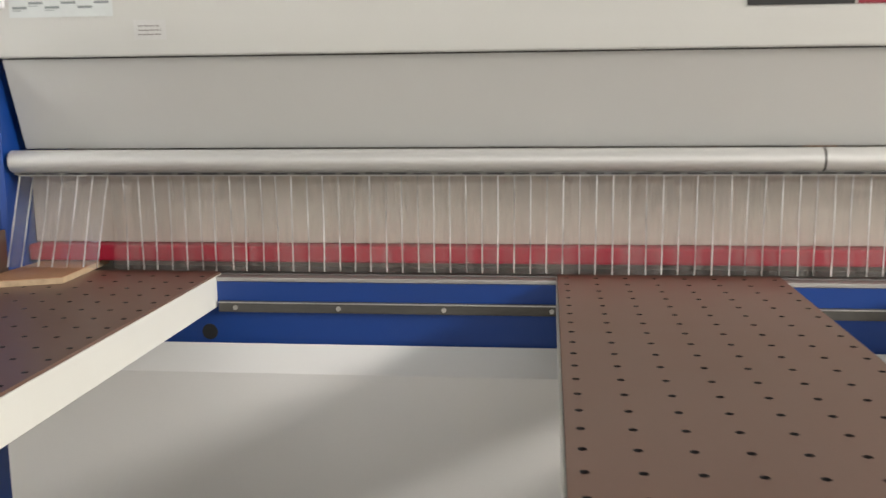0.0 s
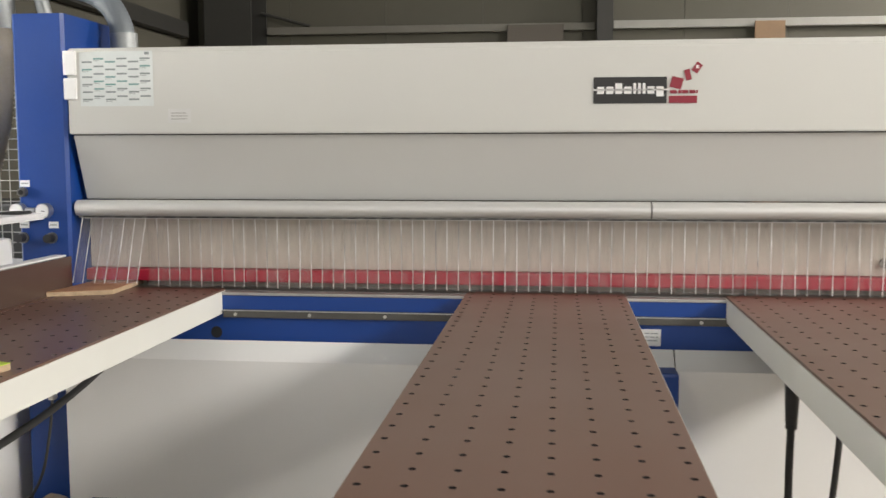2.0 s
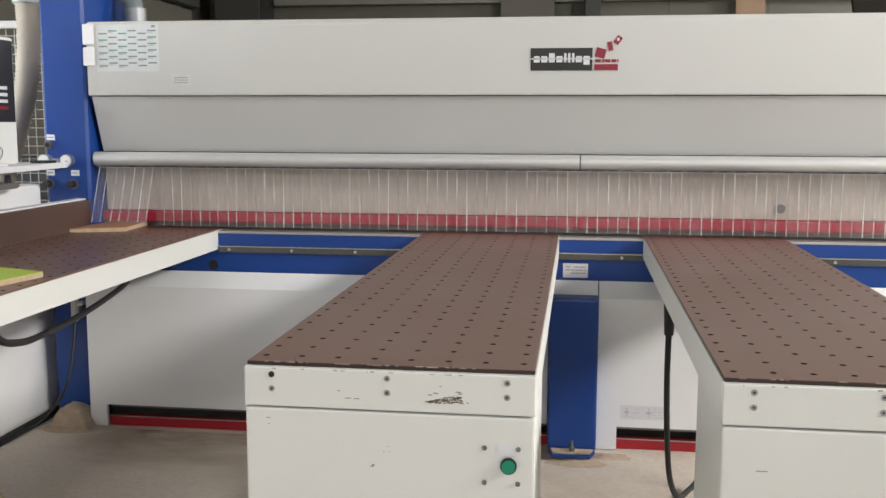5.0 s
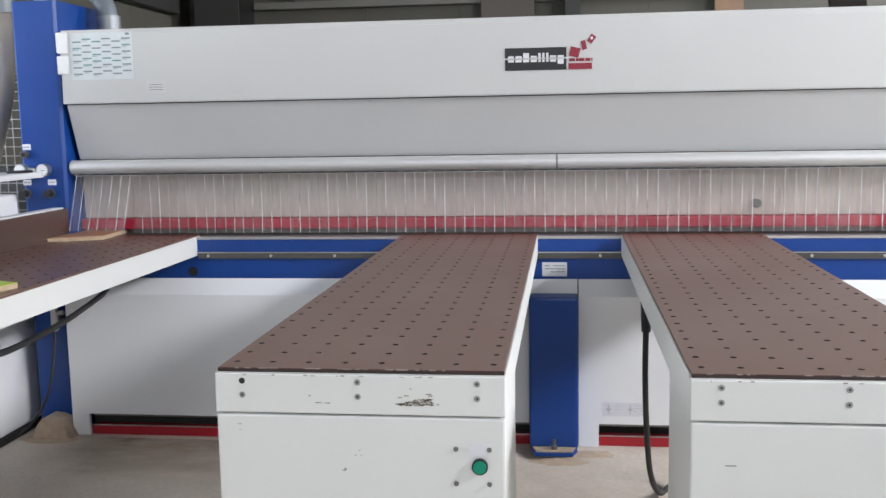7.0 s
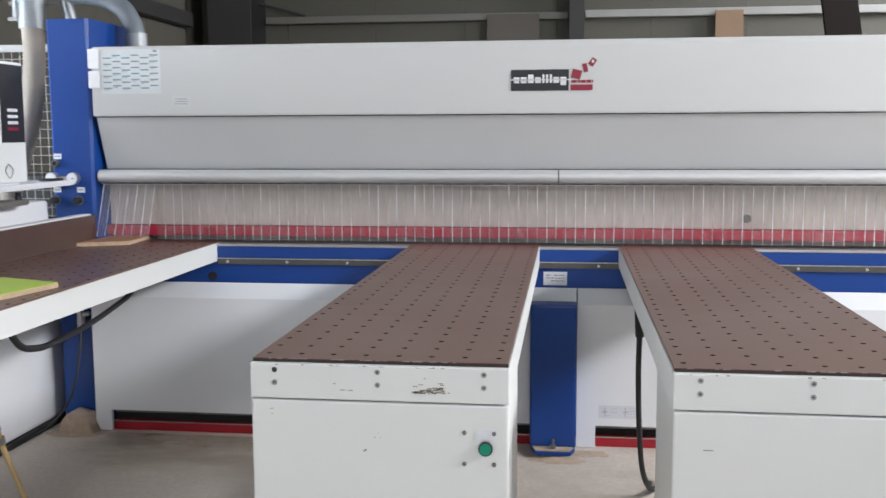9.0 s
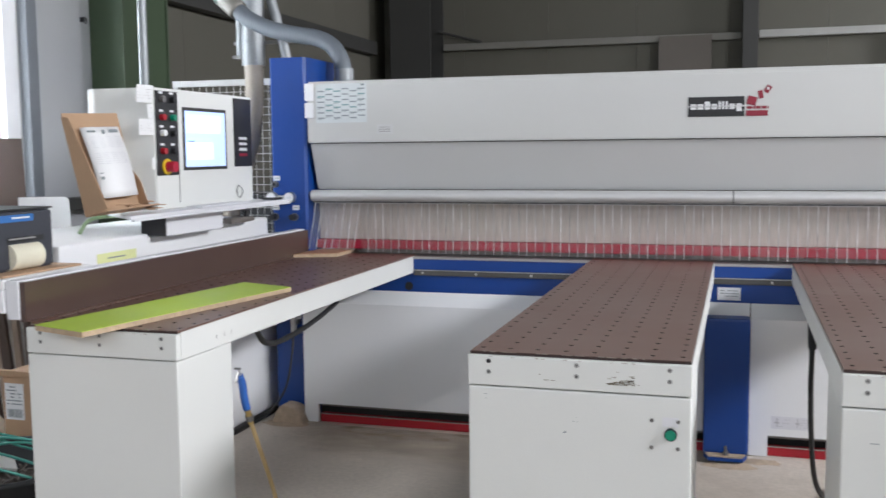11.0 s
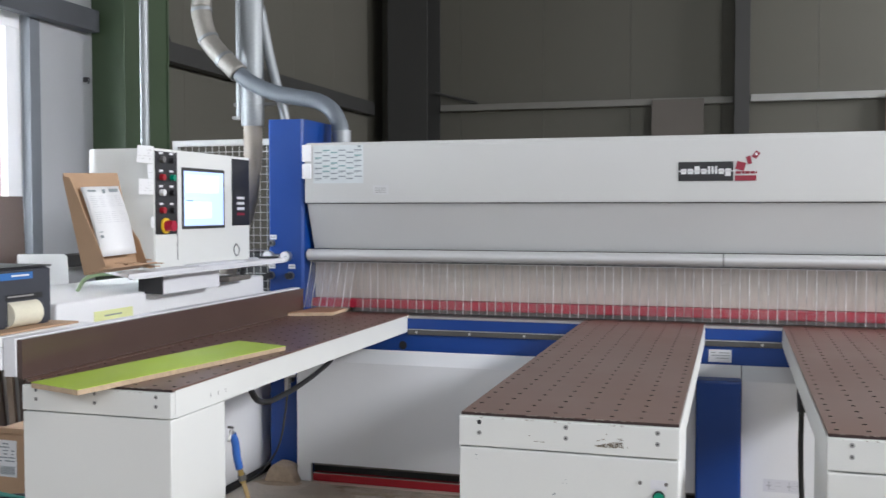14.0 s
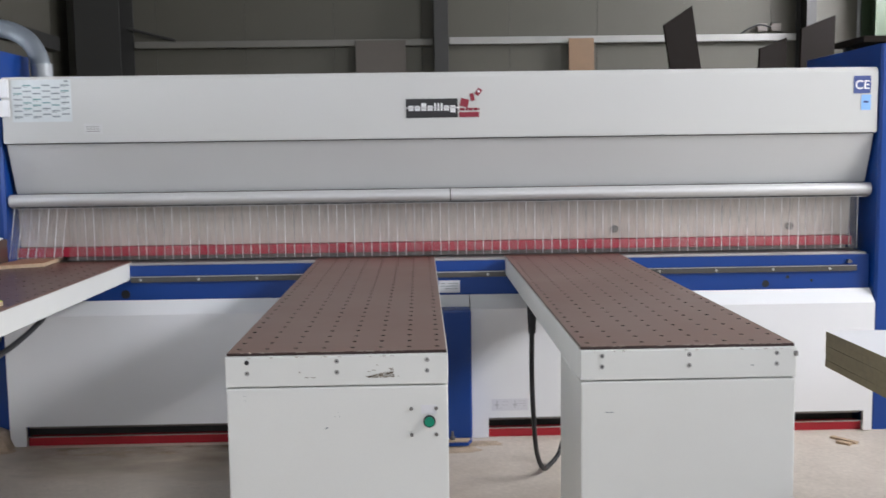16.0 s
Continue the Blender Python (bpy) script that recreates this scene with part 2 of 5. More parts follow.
def rod(a, b, r, r2=None, seg=20, bm=None):
    a, b = Vector(a), Vector(b)
    own = bmesh.new()
    m = Matrix.Translation((a + b) / 2) @ (b - a).to_track_quat("Z", "Y").to_matrix().to_4x4()
    bmesh.ops.create_cone(own, cap_ends=True, segments=seg, radius1=r, radius2=r if r2 is None else r2, depth=(b - a).length, matrix=m)
    for f in own.faces:
        f.smooth = len(f.verts) == 4
        if len(f.verts) > 4:
            for e in f.edges:
                e.smooth = False
    return merge(own, bm)


def spline(points, steps=10):
    p = [Vector(q) for q in points]
    p = [2 * p[0] - p[1], *p, 2 * p[-1] - p[-2]]
    out = []
    for i in range(1, len(p) - 2):
        for k in range(steps):
            t = k / steps
            out.append(0.5 * (2 * p[i] + (p[i + 1] - p[i - 1]) * t + (2 * p[i - 1] - 5 * p[i] + 4 * p[i + 1] - p[i + 2]) * t * t
                              + (3 * p[i] - p[i - 1] - 3 * p[i + 1] + p[i + 2]) * t ** 3))
    return out + [p[-2]]


def pipe(points, r, steps=10, seg=12, ribs=0.0, bm=None):
    """A round pipe along a smooth line; ribs: depth of the corrugation."""
    line = spline(points, steps)
    own = bmesh.new()
    rings, up = [], Vector((0.13, 0.31, 0.94)).normalized()
    for i, c in enumerate(line):
        d = (line[min(i + 1, len(line) - 1)] - line[max(i - 1, 0)]).normalized()
        s = d.cross(up).normalized()
        u = s.cross(d)
        up = u
        rr = r - (ribs if i % 2 else 0)
        rings.append([own.verts.new(c + (s * math.cos(k * math.tau / seg) + u * math.sin(k * math.tau / seg)) * rr) for k in range(seg)])
    for a, b in zip(rings, rings[1:]):
        for k in range(seg):
            own.faces.new((a[k], b[k], b[(k + 1) % seg], a[(k + 1) % seg])).smooth = True
    own.faces.new(rings[0])
    own.faces.new(rings[-1][::-1])
    bmesh.ops.recalc_face_normals(own, faces=own.faces)
    return merge(own, bm)


def extruded(profile, axis, a, b, bevel=0.0):
    """A closed outline of (u, v) pairs drawn out along axis x, y or z from a to b."""
    own = bmesh.new()
    place = {"x": lambda u, v, w: (w, u, v), "y": lambda u, v, w: (u, w, v), "z": lambda u, v, w: (u, v, w)}[axis]
    ends = [[own.verts.new(place(u, v, w)) for u, v in profile] for w in (a, b)]
    own.faces.new(ends[0])
    own.faces.new(ends[1][::-1])
    n = len(profile)
    for i in range(n):
        own.faces.new((ends[0][i], ends[1][i], ends[1][(i + 1) % n], ends[0][(i + 1) % n]))
    bmesh.ops.recalc_face_normals(own, faces=own.faces)
    if bevel:
        bmesh.ops.bevel(own, geom=own.edges[:], offset=bevel, segments=2, affect="EDGES")
    return own


def part(name, bm, mat, parent=None, label=""):
    me = bpy.data.meshes.new(name)
    bm.to_mesh(me)
    bm.free()
    for m in (mat if isinstance(mat, (list, tuple)) else [mat]):
        me.materials.append(m)
    ob = new(name, me)
    if parent is not None:
        ob.parent = parent
    if label:
        tagged(ob, label)
    if name in ("print_bar", "scratch_marks", "strap_tangle", "paper_scraps", "scrap_fill", "pale_shape"):
        tagged(ob, kind="stuff")
    return ob


def thing(name, label, category, group="", kind=""):
    return tagged(new(name), label, category, group, kind)


def one(name, bm, mat, label, category, group="", kind=""):
    return tagged(part(name, bm, mat), label, category, group, kind)


def bars(rows, y, x0, x1, z0, z1, seed, fill=0.8, thick=0.35):
    """Unreadable writing on a face towards -y: rows of short bars."""
    rng, bm = random.Random(seed), bmesh.new()
    h = (z1 - z0) / rows
    for i in range(rows):
        x, z = x0, z0 + (i + 0.5) * h
        while x < x1:
            w = min(x1 - x, (x1 - x0) * rng.uniform(0.12, 0.3))
            if rng.random() < fill:
                box(x, x + w * 0.85, y - 0.0008, y, z - h * thick / 2, z + h * thick / 2, bm=bm)
            x += w
    return bm


# ---- the hall ----
HX0, HX1, HY0, HY1, HZ = -4.27, 7.0, -9.0, 7.2, 7.0
one("floor", box(HX0 - 0.3, HX1 + 0.3, HY0 - 0.3, HY1 + 0.3, -0.2, 0), CONCRETE, "dusty beige grey concrete workshop floor", "floor", kind="structure")
one("ceiling", box(HX0 - 0.3, HX1 + 0.3, HY0 - 0.3, HY1 + 0.3, HZ, HZ + 0.2), GIRDER, "dark underside of the hall roof", "ceiling", kind="structure")

# back wall of upright sheet panels with fine joints
back = thing("wall_back", "grey sheet panel wall of the workshop", "wall", kind="structure")
part("wall_core", box(HX0 - 0.3, HX1, HY1 + 0.03, HY1 + 0.3, 0, HZ), GIRDER, back)
x = HX0
while x < HX1 - 0.05:
    w = min(1.08, HX1 - x)
    part("wall_panel", box(x + 0.0015, x + w - 0.0015, HY1, HY1 + 0.04, 0, HZ, 0.002), WALL if x < 4.4 else WALL_LIGHT, back)
    x += w
# front wall with an assumed ribbon of windows, right wall with high windows; both unseen
fw = thing("wall_front", "unseen grey workshop wall with an assumed ribbon of windows", "wall", kind="structure")
part("wall_lower", box(HX0, HX1, HY0 - 0.25, HY0, 0, 2.85), WALL_LIGHT, fw)
part("wall_upper", box(HX0, HX1, HY0 - 0.25, HY0, 4.35, HZ), WALL_LIGHT, fw)
part("wall_end", box(HX0, -3.6, HY0 - 0.25, HY0, 2.85, 4.35), WALL_LIGHT, fw)
part("wall_end", box(4.6, HX1, HY0 - 0.25, HY0, 2.85, 4.35), WALL_LIGHT, fw)
rw = thing("wall_right", "grey workshop wall with high windows", "wall", kind="structure")
part("wall_lower", box(HX1, HX1 + 0.25, HY0 - 0.25, HY1 + 0.3, 0, 3.85), WALL, rw)
part("wall_upper", box(HX1, HX1 + 0.25, HY0 - 0.25, HY1 + 0.3, 5.15, HZ), WALL, rw)
# the rear gap, y 3.05 to 6.15, is invented for the back wall fill
for a, b in ((HY0 - 0.25, -5.55), (-0.85, 3.05), (6.15, HY1 + 0.3)):
    part("wall_pier", box(HX1, HX1 + 0.25, a, b, 3.85, 5.15), WALL, rw)
one("ground", box(-60, 60, -60, 60, -0.4, -0.21), CONCRETE, "pale paved yard outside the hall", "ground", kind="structure")

# left wall: sheet panels, with the window towards the front
WY0, WY1, WZ0, WZ1 = -1.45, 0.42, 1.20, 2.80
lw = thing("wall_left", "pale grey sheet panel wall beside the window", "wall", kind="structure")
part("wall_panel", box(HX0 - 0.25, HX0, HY0 - 0.25, WY0, 0, HZ), WALL_LIGHT, lw)
# the panel below the window takes the darker wall colour
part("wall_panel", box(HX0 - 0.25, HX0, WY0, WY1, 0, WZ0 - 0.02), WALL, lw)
part("wall_panel", box(HX0 - 0.25, HX0, WY0, WY1, WZ1, HZ), WALL_LIGHT, lw)
part("wall_panel", box(HX0 - 0.25, HX0, WY1, 1.25, 0, HZ), WALL_LIGHT, lw)
part("wall_core", box(HX0 - 0.29, HX0 - 0.252, 1.2, HY1 + 0.029, 0, HZ), GIRDER, lw)
y = 1.25
while y < HY1:
    w = min(1.08, HY1 - y)
    part("wall_panel", box(HX0 - 0.25, HX0, y + 0.0015, y + w - 0.0015, 0, HZ, 0.002), WALL, lw)
    y += w
win = thing("window_1", "tall white framed window looking onto shrubs", "window", kind="structure")
for a, b, c, d in ((WY0, WY1, WZ0 - 0.02, WZ0 + 0.07), (WY0, WY1, WZ1 - 0.10, WZ1), (WY0, WY0 + 0.07, WZ0 + 0.071, WZ1 - 0.101), (WY1 - 0.135, WY1, WZ0 + 0.071, WZ1 - 0.101), (-0.62, -0.55, WZ0 + 0.071, WZ1 - 0.101)):
    part("window_frame", box(HX0 - 0.17, HX0 - 0.06, a, b, c, d, 0.006), FRAMEWHITE, win)
part("window_jamb", box(HX0 - 0.05, HX0 + 0.02, WY1 - 0.004, WY1 + 0.095, WZ0 - 0.1, WZ1 + 0.10, 0.006), material("jamb_grey", (0.15, 0.165, 0.18), 0.45), win, "grey aluminium jamb")
part("reveal_trim", box(HX0 - 0.135, HX0 - 0.115, WY1 - 0.165, WY1 - 0.1355, WZ0 + 0.08, WZ1 - 0.1012), material("faded_red", (0.60, 0.44, 0.42), 0.6), win, "thin red edge strip")
part("window_sill", box(HX0 - 0.2, HX0 + 0.10, WY0 - 0.05, WY1 + 0.1, WZ0 - 0.06, WZ0 - 0.021, 0.006), FRAMEWHITE, win)
pane = bpy.data.materials.new("window_glass")
pane.use_nodes = True
pg = pane.node_tree.nodes["Principled BSDF"]
pg.inputs["Transmission Weight"].default_value, pg.inputs["Roughness"].default_value, pg.inputs["IOR"].default_value = 1.0, 0.02, 1.05
for a, b in ((WY0 + 0.07, -0.62), (-0.55, WY1 - 0.166)):
    g = part("pane", box(HX0 - 0.12, HX0 - 0.115, a, b, WZ0 + 0.07, WZ1 - 0.10), pane, win)
    g.visible_shadow = False

# shrub outside the window: stems and many leaves
rng = random.Random(4)
shrub = thing("shrub", "dense leafy green shrub outside the window", "shrub")
stems = bmesh.new()
for i in range(16):
    y0 = 0.2 + i * 0.23
    pipe([(-6.3, y0, -0.2), (-6.2 + rng.uniform(-0.2, 0.2), y0 + rng.uniform(-0.2, 0.2), 1.5), (-6.2 + rng.uniform(-0.4, 0.4), y0 + rng.uniform(-0.4, 0.4), 3.6)], 0.018, 5, 6, bm=stems)
part("stem", stems, material("bark", (0.12, 0.08, 0.05), 0.8), shrub)
verts, faces = [], []
for i in range(15000):
    c = Vector((-6.3 + rng.gauss(0, 0.42), rng.uniform(0.0, 4.0), rng.uniform(0.4, 3.9)))
    if noise.noise(c * 1.9) < -0.28:
        continue
    d = Vector((rng.uniform(-0.3, 0.9), rng.uniform(-1, 1), rng.uniform(-0.9, 0.5))).normalized()
    s = d.cross(Vector((rng.uniform(-1, 1), rng.uniform(-1, 1), rng.uniform(-1, 1)))).normalized()
    n = d.cross(s)
    ln, wd, k = rng.uniform(0.10, 0.21), rng.uniform(0.014, 0.028), len(verts)
    verts += [c, c + d * ln * 0.45 + s * wd + n * 0.008, c + d * ln, c + d * ln * 0.45 - s * wd + n * 0.008]
    faces += [(k, k + 1, k + 2), (k, k + 2, k + 3)]
me = bpy.data.meshes.new("foliage")
me.from_pydata(verts, [], faces)
me.materials.append(LEAF)
leaves = tagged(new("foliage", me), kind="stuff")
leaves.parent = shrub
sun = bpy.data.lights.new("sun", "SUN")
sun.energy, sun.angle, sun.color = 5.0, radians(3), (1.0, 0.97, 0.92)
new("sun", sun).matrix_world = look((-9.5, -2.0, 9), (-6.2, 1.8, 1.5))
one("backdrop", box(-9.6, -9.5, -9, 9, -0.2, 7), glowing("bright_haze", (0.70, 0.86, 0.86), 1.15), "bright hazy daylight beyond the shrub", "backdrop", kind="structure")

one("baseboard", box(HX0 + 0.001, HX0 + 0.05, WY0 - 1.0, 1.05, 0.0, 0.2, 0.004), GIRDER, "dark steel base rail along the wall", "base rail", kind="structure")
# dark purlin over the window, a hook and a switch on the pale panel
one("purlin_left", box(HX0 + 0.001, HX0 + 0.10, WY0 - 1.5, 1.05, 2.775, 2.93, 0.006), material("purlin_grey", (0.065, 0.07, 0.078), 0.55), "dark grey horizontal purlin over the window", "purlin", kind="structure")
wh_ = thing("wall_hook", "small dark cable hook on the wall panel", "hook")
part("hook_body", box(HX0 + 0.0005, HX0 + 0.03, 0.985, 1.005, 2.42, 2.455, 0.003), BLACK, wh_)
part("hook_bend", pipe([(HX0 + 0.03, 0.995, 2.45), (HX0 + 0.045, 0.995, 2.445), (HX0 + 0.045, 0.995, 2.415), (HX0 + 0.032, 0.995, 2.41)], 0.004, 6, 6), BLACK, wh_)
cc_ = thing("cable_loop", "black cable loop over the wall girt", "cable")
part("loop", pipe([(HX0 + 0.06, 1.74, 2.86), (HX0 + 0.07, 1.78, 2.94), (HX0 + 0.07, 1.92, 2.97), (HX0 + 0.06, 2.0, 2.92), (HX0 + 0.06, 2.02, 2.86)], 0.012, 8, 8), RUBBER, cc_)

# columns, girts and rails
def h_column(name, cx, cy, w, d, mat, label, z1=HZ):
    bm = box(cx - w / 2, cx + w / 2, cy - d / 2, cy - d / 2 + 0.022, 0, z1, 0.003)
    box(cx - w / 2, cx + w / 2, cy + d / 2 - 0.022, cy + d / 2, 0, z1, 0.003, bm=bm)
    box(cx - 0.007, cx + 0.007, cy - d / 2 + 0.02, cy + d / 2 - 0.02, 0, z1, bm=bm)
    return one(name, bm, mat, label, "column", kind="structure")


h_column("column_corner", -3.72, 6.89, 0.52, 0.58, GIRDER, "dark steel corner column of the hall")
h_column("column_back", 0.28, 7.06, 0.17, 0.24, GIRDER, "slim dark steel wall column")
h_column("column_back_right", 4.74, 7.02, 0.12, 0.34, GIRDER, "dark steel wall column by the pale panels")
h_column("column_far_right", 5.62, 6.95, 0.30, 0.4, GREENSTEEL, "green steel wall column")
gc = thing("column_green", "green painted steel column at the wall", "column", kind="structure")
part("flange", box(-4.265, -3.99, 1.085, 1.105, 0, HZ, 0.004), GREENSTEEL, gc)
part("flange", box(-4.265, -3.99, 1.645, 1.665, 0, HZ, 0.004), GREENSTEEL, gc)
part("web", box(-4.02, -4.005, 1.105, 1.645, 0, HZ), GREENSTEEL, gc)
one("girt_left", box(HX0 + 0.001, HX0 + 0.12, 1.67, 6.6, 2.70, 2.86, 0.006), GIRDER, "dark horizontal steel girt on the wall", "girt", kind="structure")
one("girt_back", box(-3.44, 0.18, HY1 - 0.10, HY1 - 0.001, 2.775, 2.855, 0.006), material("grey_girt", (0.16, 0.155, 0.135), 0.5, 0.1), "grey horizontal steel girt on the wall", "girt", kind="structure")
one("rail_back", box(0.38, 4.66, HY1 - 0.09, HY1 - 0.001, 2.785, 2.87, 0.006), material("pale_rail", (0.30, 0.30, 0.28), 0.5), "pale metal rail along the wall", "rail", kind="structure")
one("brace_rod", rod((-3.50, 7.08, 3.01), (-2.95, 7.12, 2.865), 0.018, seg=8), GIRDER, "dark diagonal brace rod on the wall", "brace", kind="structure")
one("base_ledge", box(HX0 + 0.001, HX0 + 0.16, WY1 + 0.15, 1.0, 1.12, 1.20, 0.004), GIRDER, "dark ledge along the pale wall", "ledge", kind="structure")

# tall boards standing against the back wall
for a, b, z, mat, lab in ((-0.76, -0.15, 2.83, material("dull_board", (0.10, 0.088, 0.075), 0.7, vary=0.08, scale=3), "tall grey brown board leaning on the wall"), (1.84, 2.15, 2.83, material("raw_chipboard", (0.24, 0.16, 0.10), 0.85, vary=0.1), "tall raw chipboard strip leaning on the wall")):
    ob = one("tall_board", box(a, b, -0.02, 0.0, 0, z, 0.003), mat, lab, "board", "boards against the wall")
    ob.matrix_world = pose(0, 6.93, 0.01, -3.2, 0, 0)
# dark boards leaning in the stock behind the saw
for x, y, w, h, lean, turn in ((2.92, 4.5, 0.36, 2.74, -11, 24), (3.36, 4.4, 0.36, 2.44, 1, 28), (3.87, 4.6, 0.46, 2.66, 1, 26)):
    bm = box(-w / 2, w / 2, -0.011, 0.011, 0, h, 0.002)
    bm.faces.ensure_lookup_table()
    for v in bm.verts:
        if v.co.z > 1:
            v.co.z += v.co.x * 0.35
    ob = one("stock_board", bm, DARKBOARD, "dark brown board standing upright in the stock", "board", "stock boards behind the saw")
    ob.matrix_world = pose(x, y, 0.03, 0, lean, turn)
ob = thing("stock_rack", "low dark steel rack holding upright boards", "rack")
part("rack_base", box(2.2, 4.4, 4.1, 4.9, 0, 0.03, 0.004), GIRDER, ob)
for x in (2.3, 3.1, 4.2):
    part("upright", box(x - 0.03, x + 0.03, 4.84, 4.9, 0.03, 2.1, 0.004), GIRDER, ob)
part("crossbar", box(2.3, 4.3, 4.80, 4.839, 1.9, 1.96, 0.004), GIRDER, ob)
out = thing("outlet", "pair of grey wall sockets with a looped cable", "socket")
for x in (4.25, 4.42):
    part("socket_box", box(x - 0.06, x + 0.06, HY1 - 0.06, HY1 - 0.001, 2.90, 3.00, 0.008), GREYBOARD, out)
part("cable", pipe([(4.36, HY1 - 0.05, 2.95), (4.2, HY1 - 0.06, 2.98), (4.02, HY1 - 0.05, 2.90), (3.95, HY1 - 0.04, 2.80)], 0.012, 6, 6), RUBBER, out)
rack2 = thing("wall_shelf", "brown board shelf stacked behind the blue post", "shelf")
part("shelf_board", box(2.86, 4.2, 1.30, 1.75, 2.04, 2.07, 0.003), DARKBOARD, rack2)
part("shelf_board", box(2.86, 4.2, 1.30, 1.75, 2.14, 2.18, 0.003), DARKBOARD, rack2)
for x in (2.9, 4.0):
    part("bracket", box(x, x + 0.04, 1.32, 1.36, 0, 2.04), GIRDER, rack2)
    part("bracket", box(x, x + 0.04, 1.66, 1.70, 2.07, 2.14), GIRDER, rack2)

# ---- the panel saw ----
SX0, SX1 = -2.075, 2.33
saw = thing("panel_saw", "large white and blue beam panel saw", "panel saw")
FY = -0.08
# base skirt panels: upright front, bent back at the top, cut out above the red floor rail
def skirt(name, x0, x1, cut0, cut1):
    bm = extruded([(FY, 0.108), (FY, 0.675), (-0.012, 0.742), (-0.012, 0.722), (FY + 0.02, 0.665), (FY + 0.02, 0.108)], "x", x0, x1)
    if cut0 > x0:
        box(x0, cut0, FY, FY + 0.02, 0.004, 0.108, bm=bm)
    if cut1 < x1:
        box(cut1, x1, FY, FY + 0.02, 0.004, 0.108, bm=bm)
    return part(name, bm, SKIRT, saw)


skirt("skirt_panel", -2.112, 0.03, -2.03, 0.03)
mid = skirt("skirt_panel", 0.034, 0.242, 0.242, 0.242)
rs = skirt("skirt_panel", 0.247, SX1, 0.335, 2.285)
for x0, x1 in ((-2.03, 0.24), (0.335, 2.285)):
    part("floor_rail", box(x0, x1, -0.055, 0.0, 0.0, 0.045, 0.006), REDPAINT, saw, "red painted floor rail")
    part("rail_edge", box(x0, x1, -0.058, -0.05, 0.045, 0.049), ALU, saw)
    part("sill_bar", box(x0, x1, -0.04, 0.02, 0.085, 0.125, 0.004), STEEL, saw)
part("carcass", box(-2.06, 2.28, 0.03, 0.75, 0.02, 0.72), GIRDER, saw, "dark inside of the machine base")
band = part("blue_beam", box(-2.11, SX1, 0.0, 0.16, 0.738, 0.918, 0.003), BLUE, saw, "blue enamelled front beam")
part("slot_hole", rod((-1.518, -0.001, 0.771), (-1.518, 0.01, 0.771), 0.023), BLACK, band)
for x, z, r in ((1.788, 0.77, 0.019), (1.903, 0.804, 0.009), (2.029, 0.784, 0.008)):
    part("slot_hole", rod((x, -0.001, z), (x, 0.01, z), r), BLACK, band)
part("eye_bolt", rod((2.22, -0.02, 0.882), (2.22, 0.0, 0.882), 0.011), STEEL, band)
part("rail_edge", box(-1.485, 2.26, -0.0165, -0.0145, 0.8585, 0.8625), ALU, saw, "bright worn rail edge")
rail = part("steel_rail", box(-1.485, 2.26, -0.014, -0.0005, 0.832, 0.863, 0.002), material("dark_rail_steel", (0.115, 0.112, 0.108), 0.42, 0.6, 0.2, 5, 160, 0.06, dirt=0.4, dirt_colour=(0.05, 0.045, 0.04), stretch=(0.2, 1, 1)), saw, "worn steel rail with bolts")
x = -1.435
while x < 2.25:
    part("bolt", rod((x, -0.020, 0.846), (x, -0.0145, 0.846), 0.0068, seg=10), ALU, rail)
    x += 0.296
part("steel_table", box(-2.06, 2.31, 0.052, 0.75, 0.90, 0.932, 0.002), STEEL, saw, "worn dark steel saw table")
part("front_lip", box(-2.06, 2.31, -0.004, 0.05, 0.9185, 0.93, 0.002), material("lip_metal", (0.46, 0.45, 0.44), 0.45, 0.7, 0.12, 6, 200, 0.03, stretch=(0.2, 1, 1)), saw, "bare metal table lip")

# upper cover with a set-back lower panel
cover = part("cover", extruded([(-0.044, 1.545), (-0.044, 1.855), (-0.03, 1.874), (-0.005, 1.877), (0.62, 1.877), (0.62, 1.545)], "x", SX0, SX1, 0.004), COVER, saw)
low = part("lower_panel", extruded([(-0.022, 1.541), (0.068, 1.29), (0.090, 1.29), (0.62, 1.50), (0.62, 1.541)], "x", SX0 + 0.006, SX1 - 0.006, 0.002), COVER_LOW, cover, "set-back lower cover panel")
part("shadow_gap", box(SX0 + 0.02, SX1 - 0.02, -0.018, 0.5, 1.5405, 1.5455), GIRDER, cover)
part("cover_lip", box(SX0 + 0.01, SX1 - 0.01, 0.03, 0.075, 1.281, 1.287), BLACK, cover)
for z0, z1 in ((1.772, 1.864), (1.678, 1.760)):
    part("hinge_plate", box(-2.086, -2.035, -0.055, -0.030, z0, z1, 0.005), FRAMEWHITE, cover, "white hinge plate")
# boards of print on the cover
YC = -0.0455
sheet = part("chart_sheet", box(-2.022, -1.728, YC - 0.0006, YC, 1.652, 1.860), material("chart_paper", (0.63, 0.665, 0.66), 0.7, vary=0.06, scale=14, fine=40, bump=0.12), cover, "creased white chart sheet with dashes")
dash = {0: bmesh.new(), 1: bmesh.new()}
rng = random.Random(2)
for c in range(6):
    for q in range(6):
        xx, zz = -2.012 + c * 0.0465, 1.832 - q * 0.0285 - (0.012 if c % 2 == 0 else 0)
        box(xx, xx + 0.041, YC - 0.0014, YC - 0.0006, zz - 0.0032, zz + 0.0032, bm=dash[rng.random() < 0.45])
        if rng.random() < 0.5:
            box(xx, xx + 0.025, YC - 0.0014, YC - 0.0006, zz - 0.0085, zz - 0.0065, bm=dash[0])
box(-1.76, -1.742, YC - 0.0014, YC - 0.0006, 1.846, 1.856, bm=dash[0])
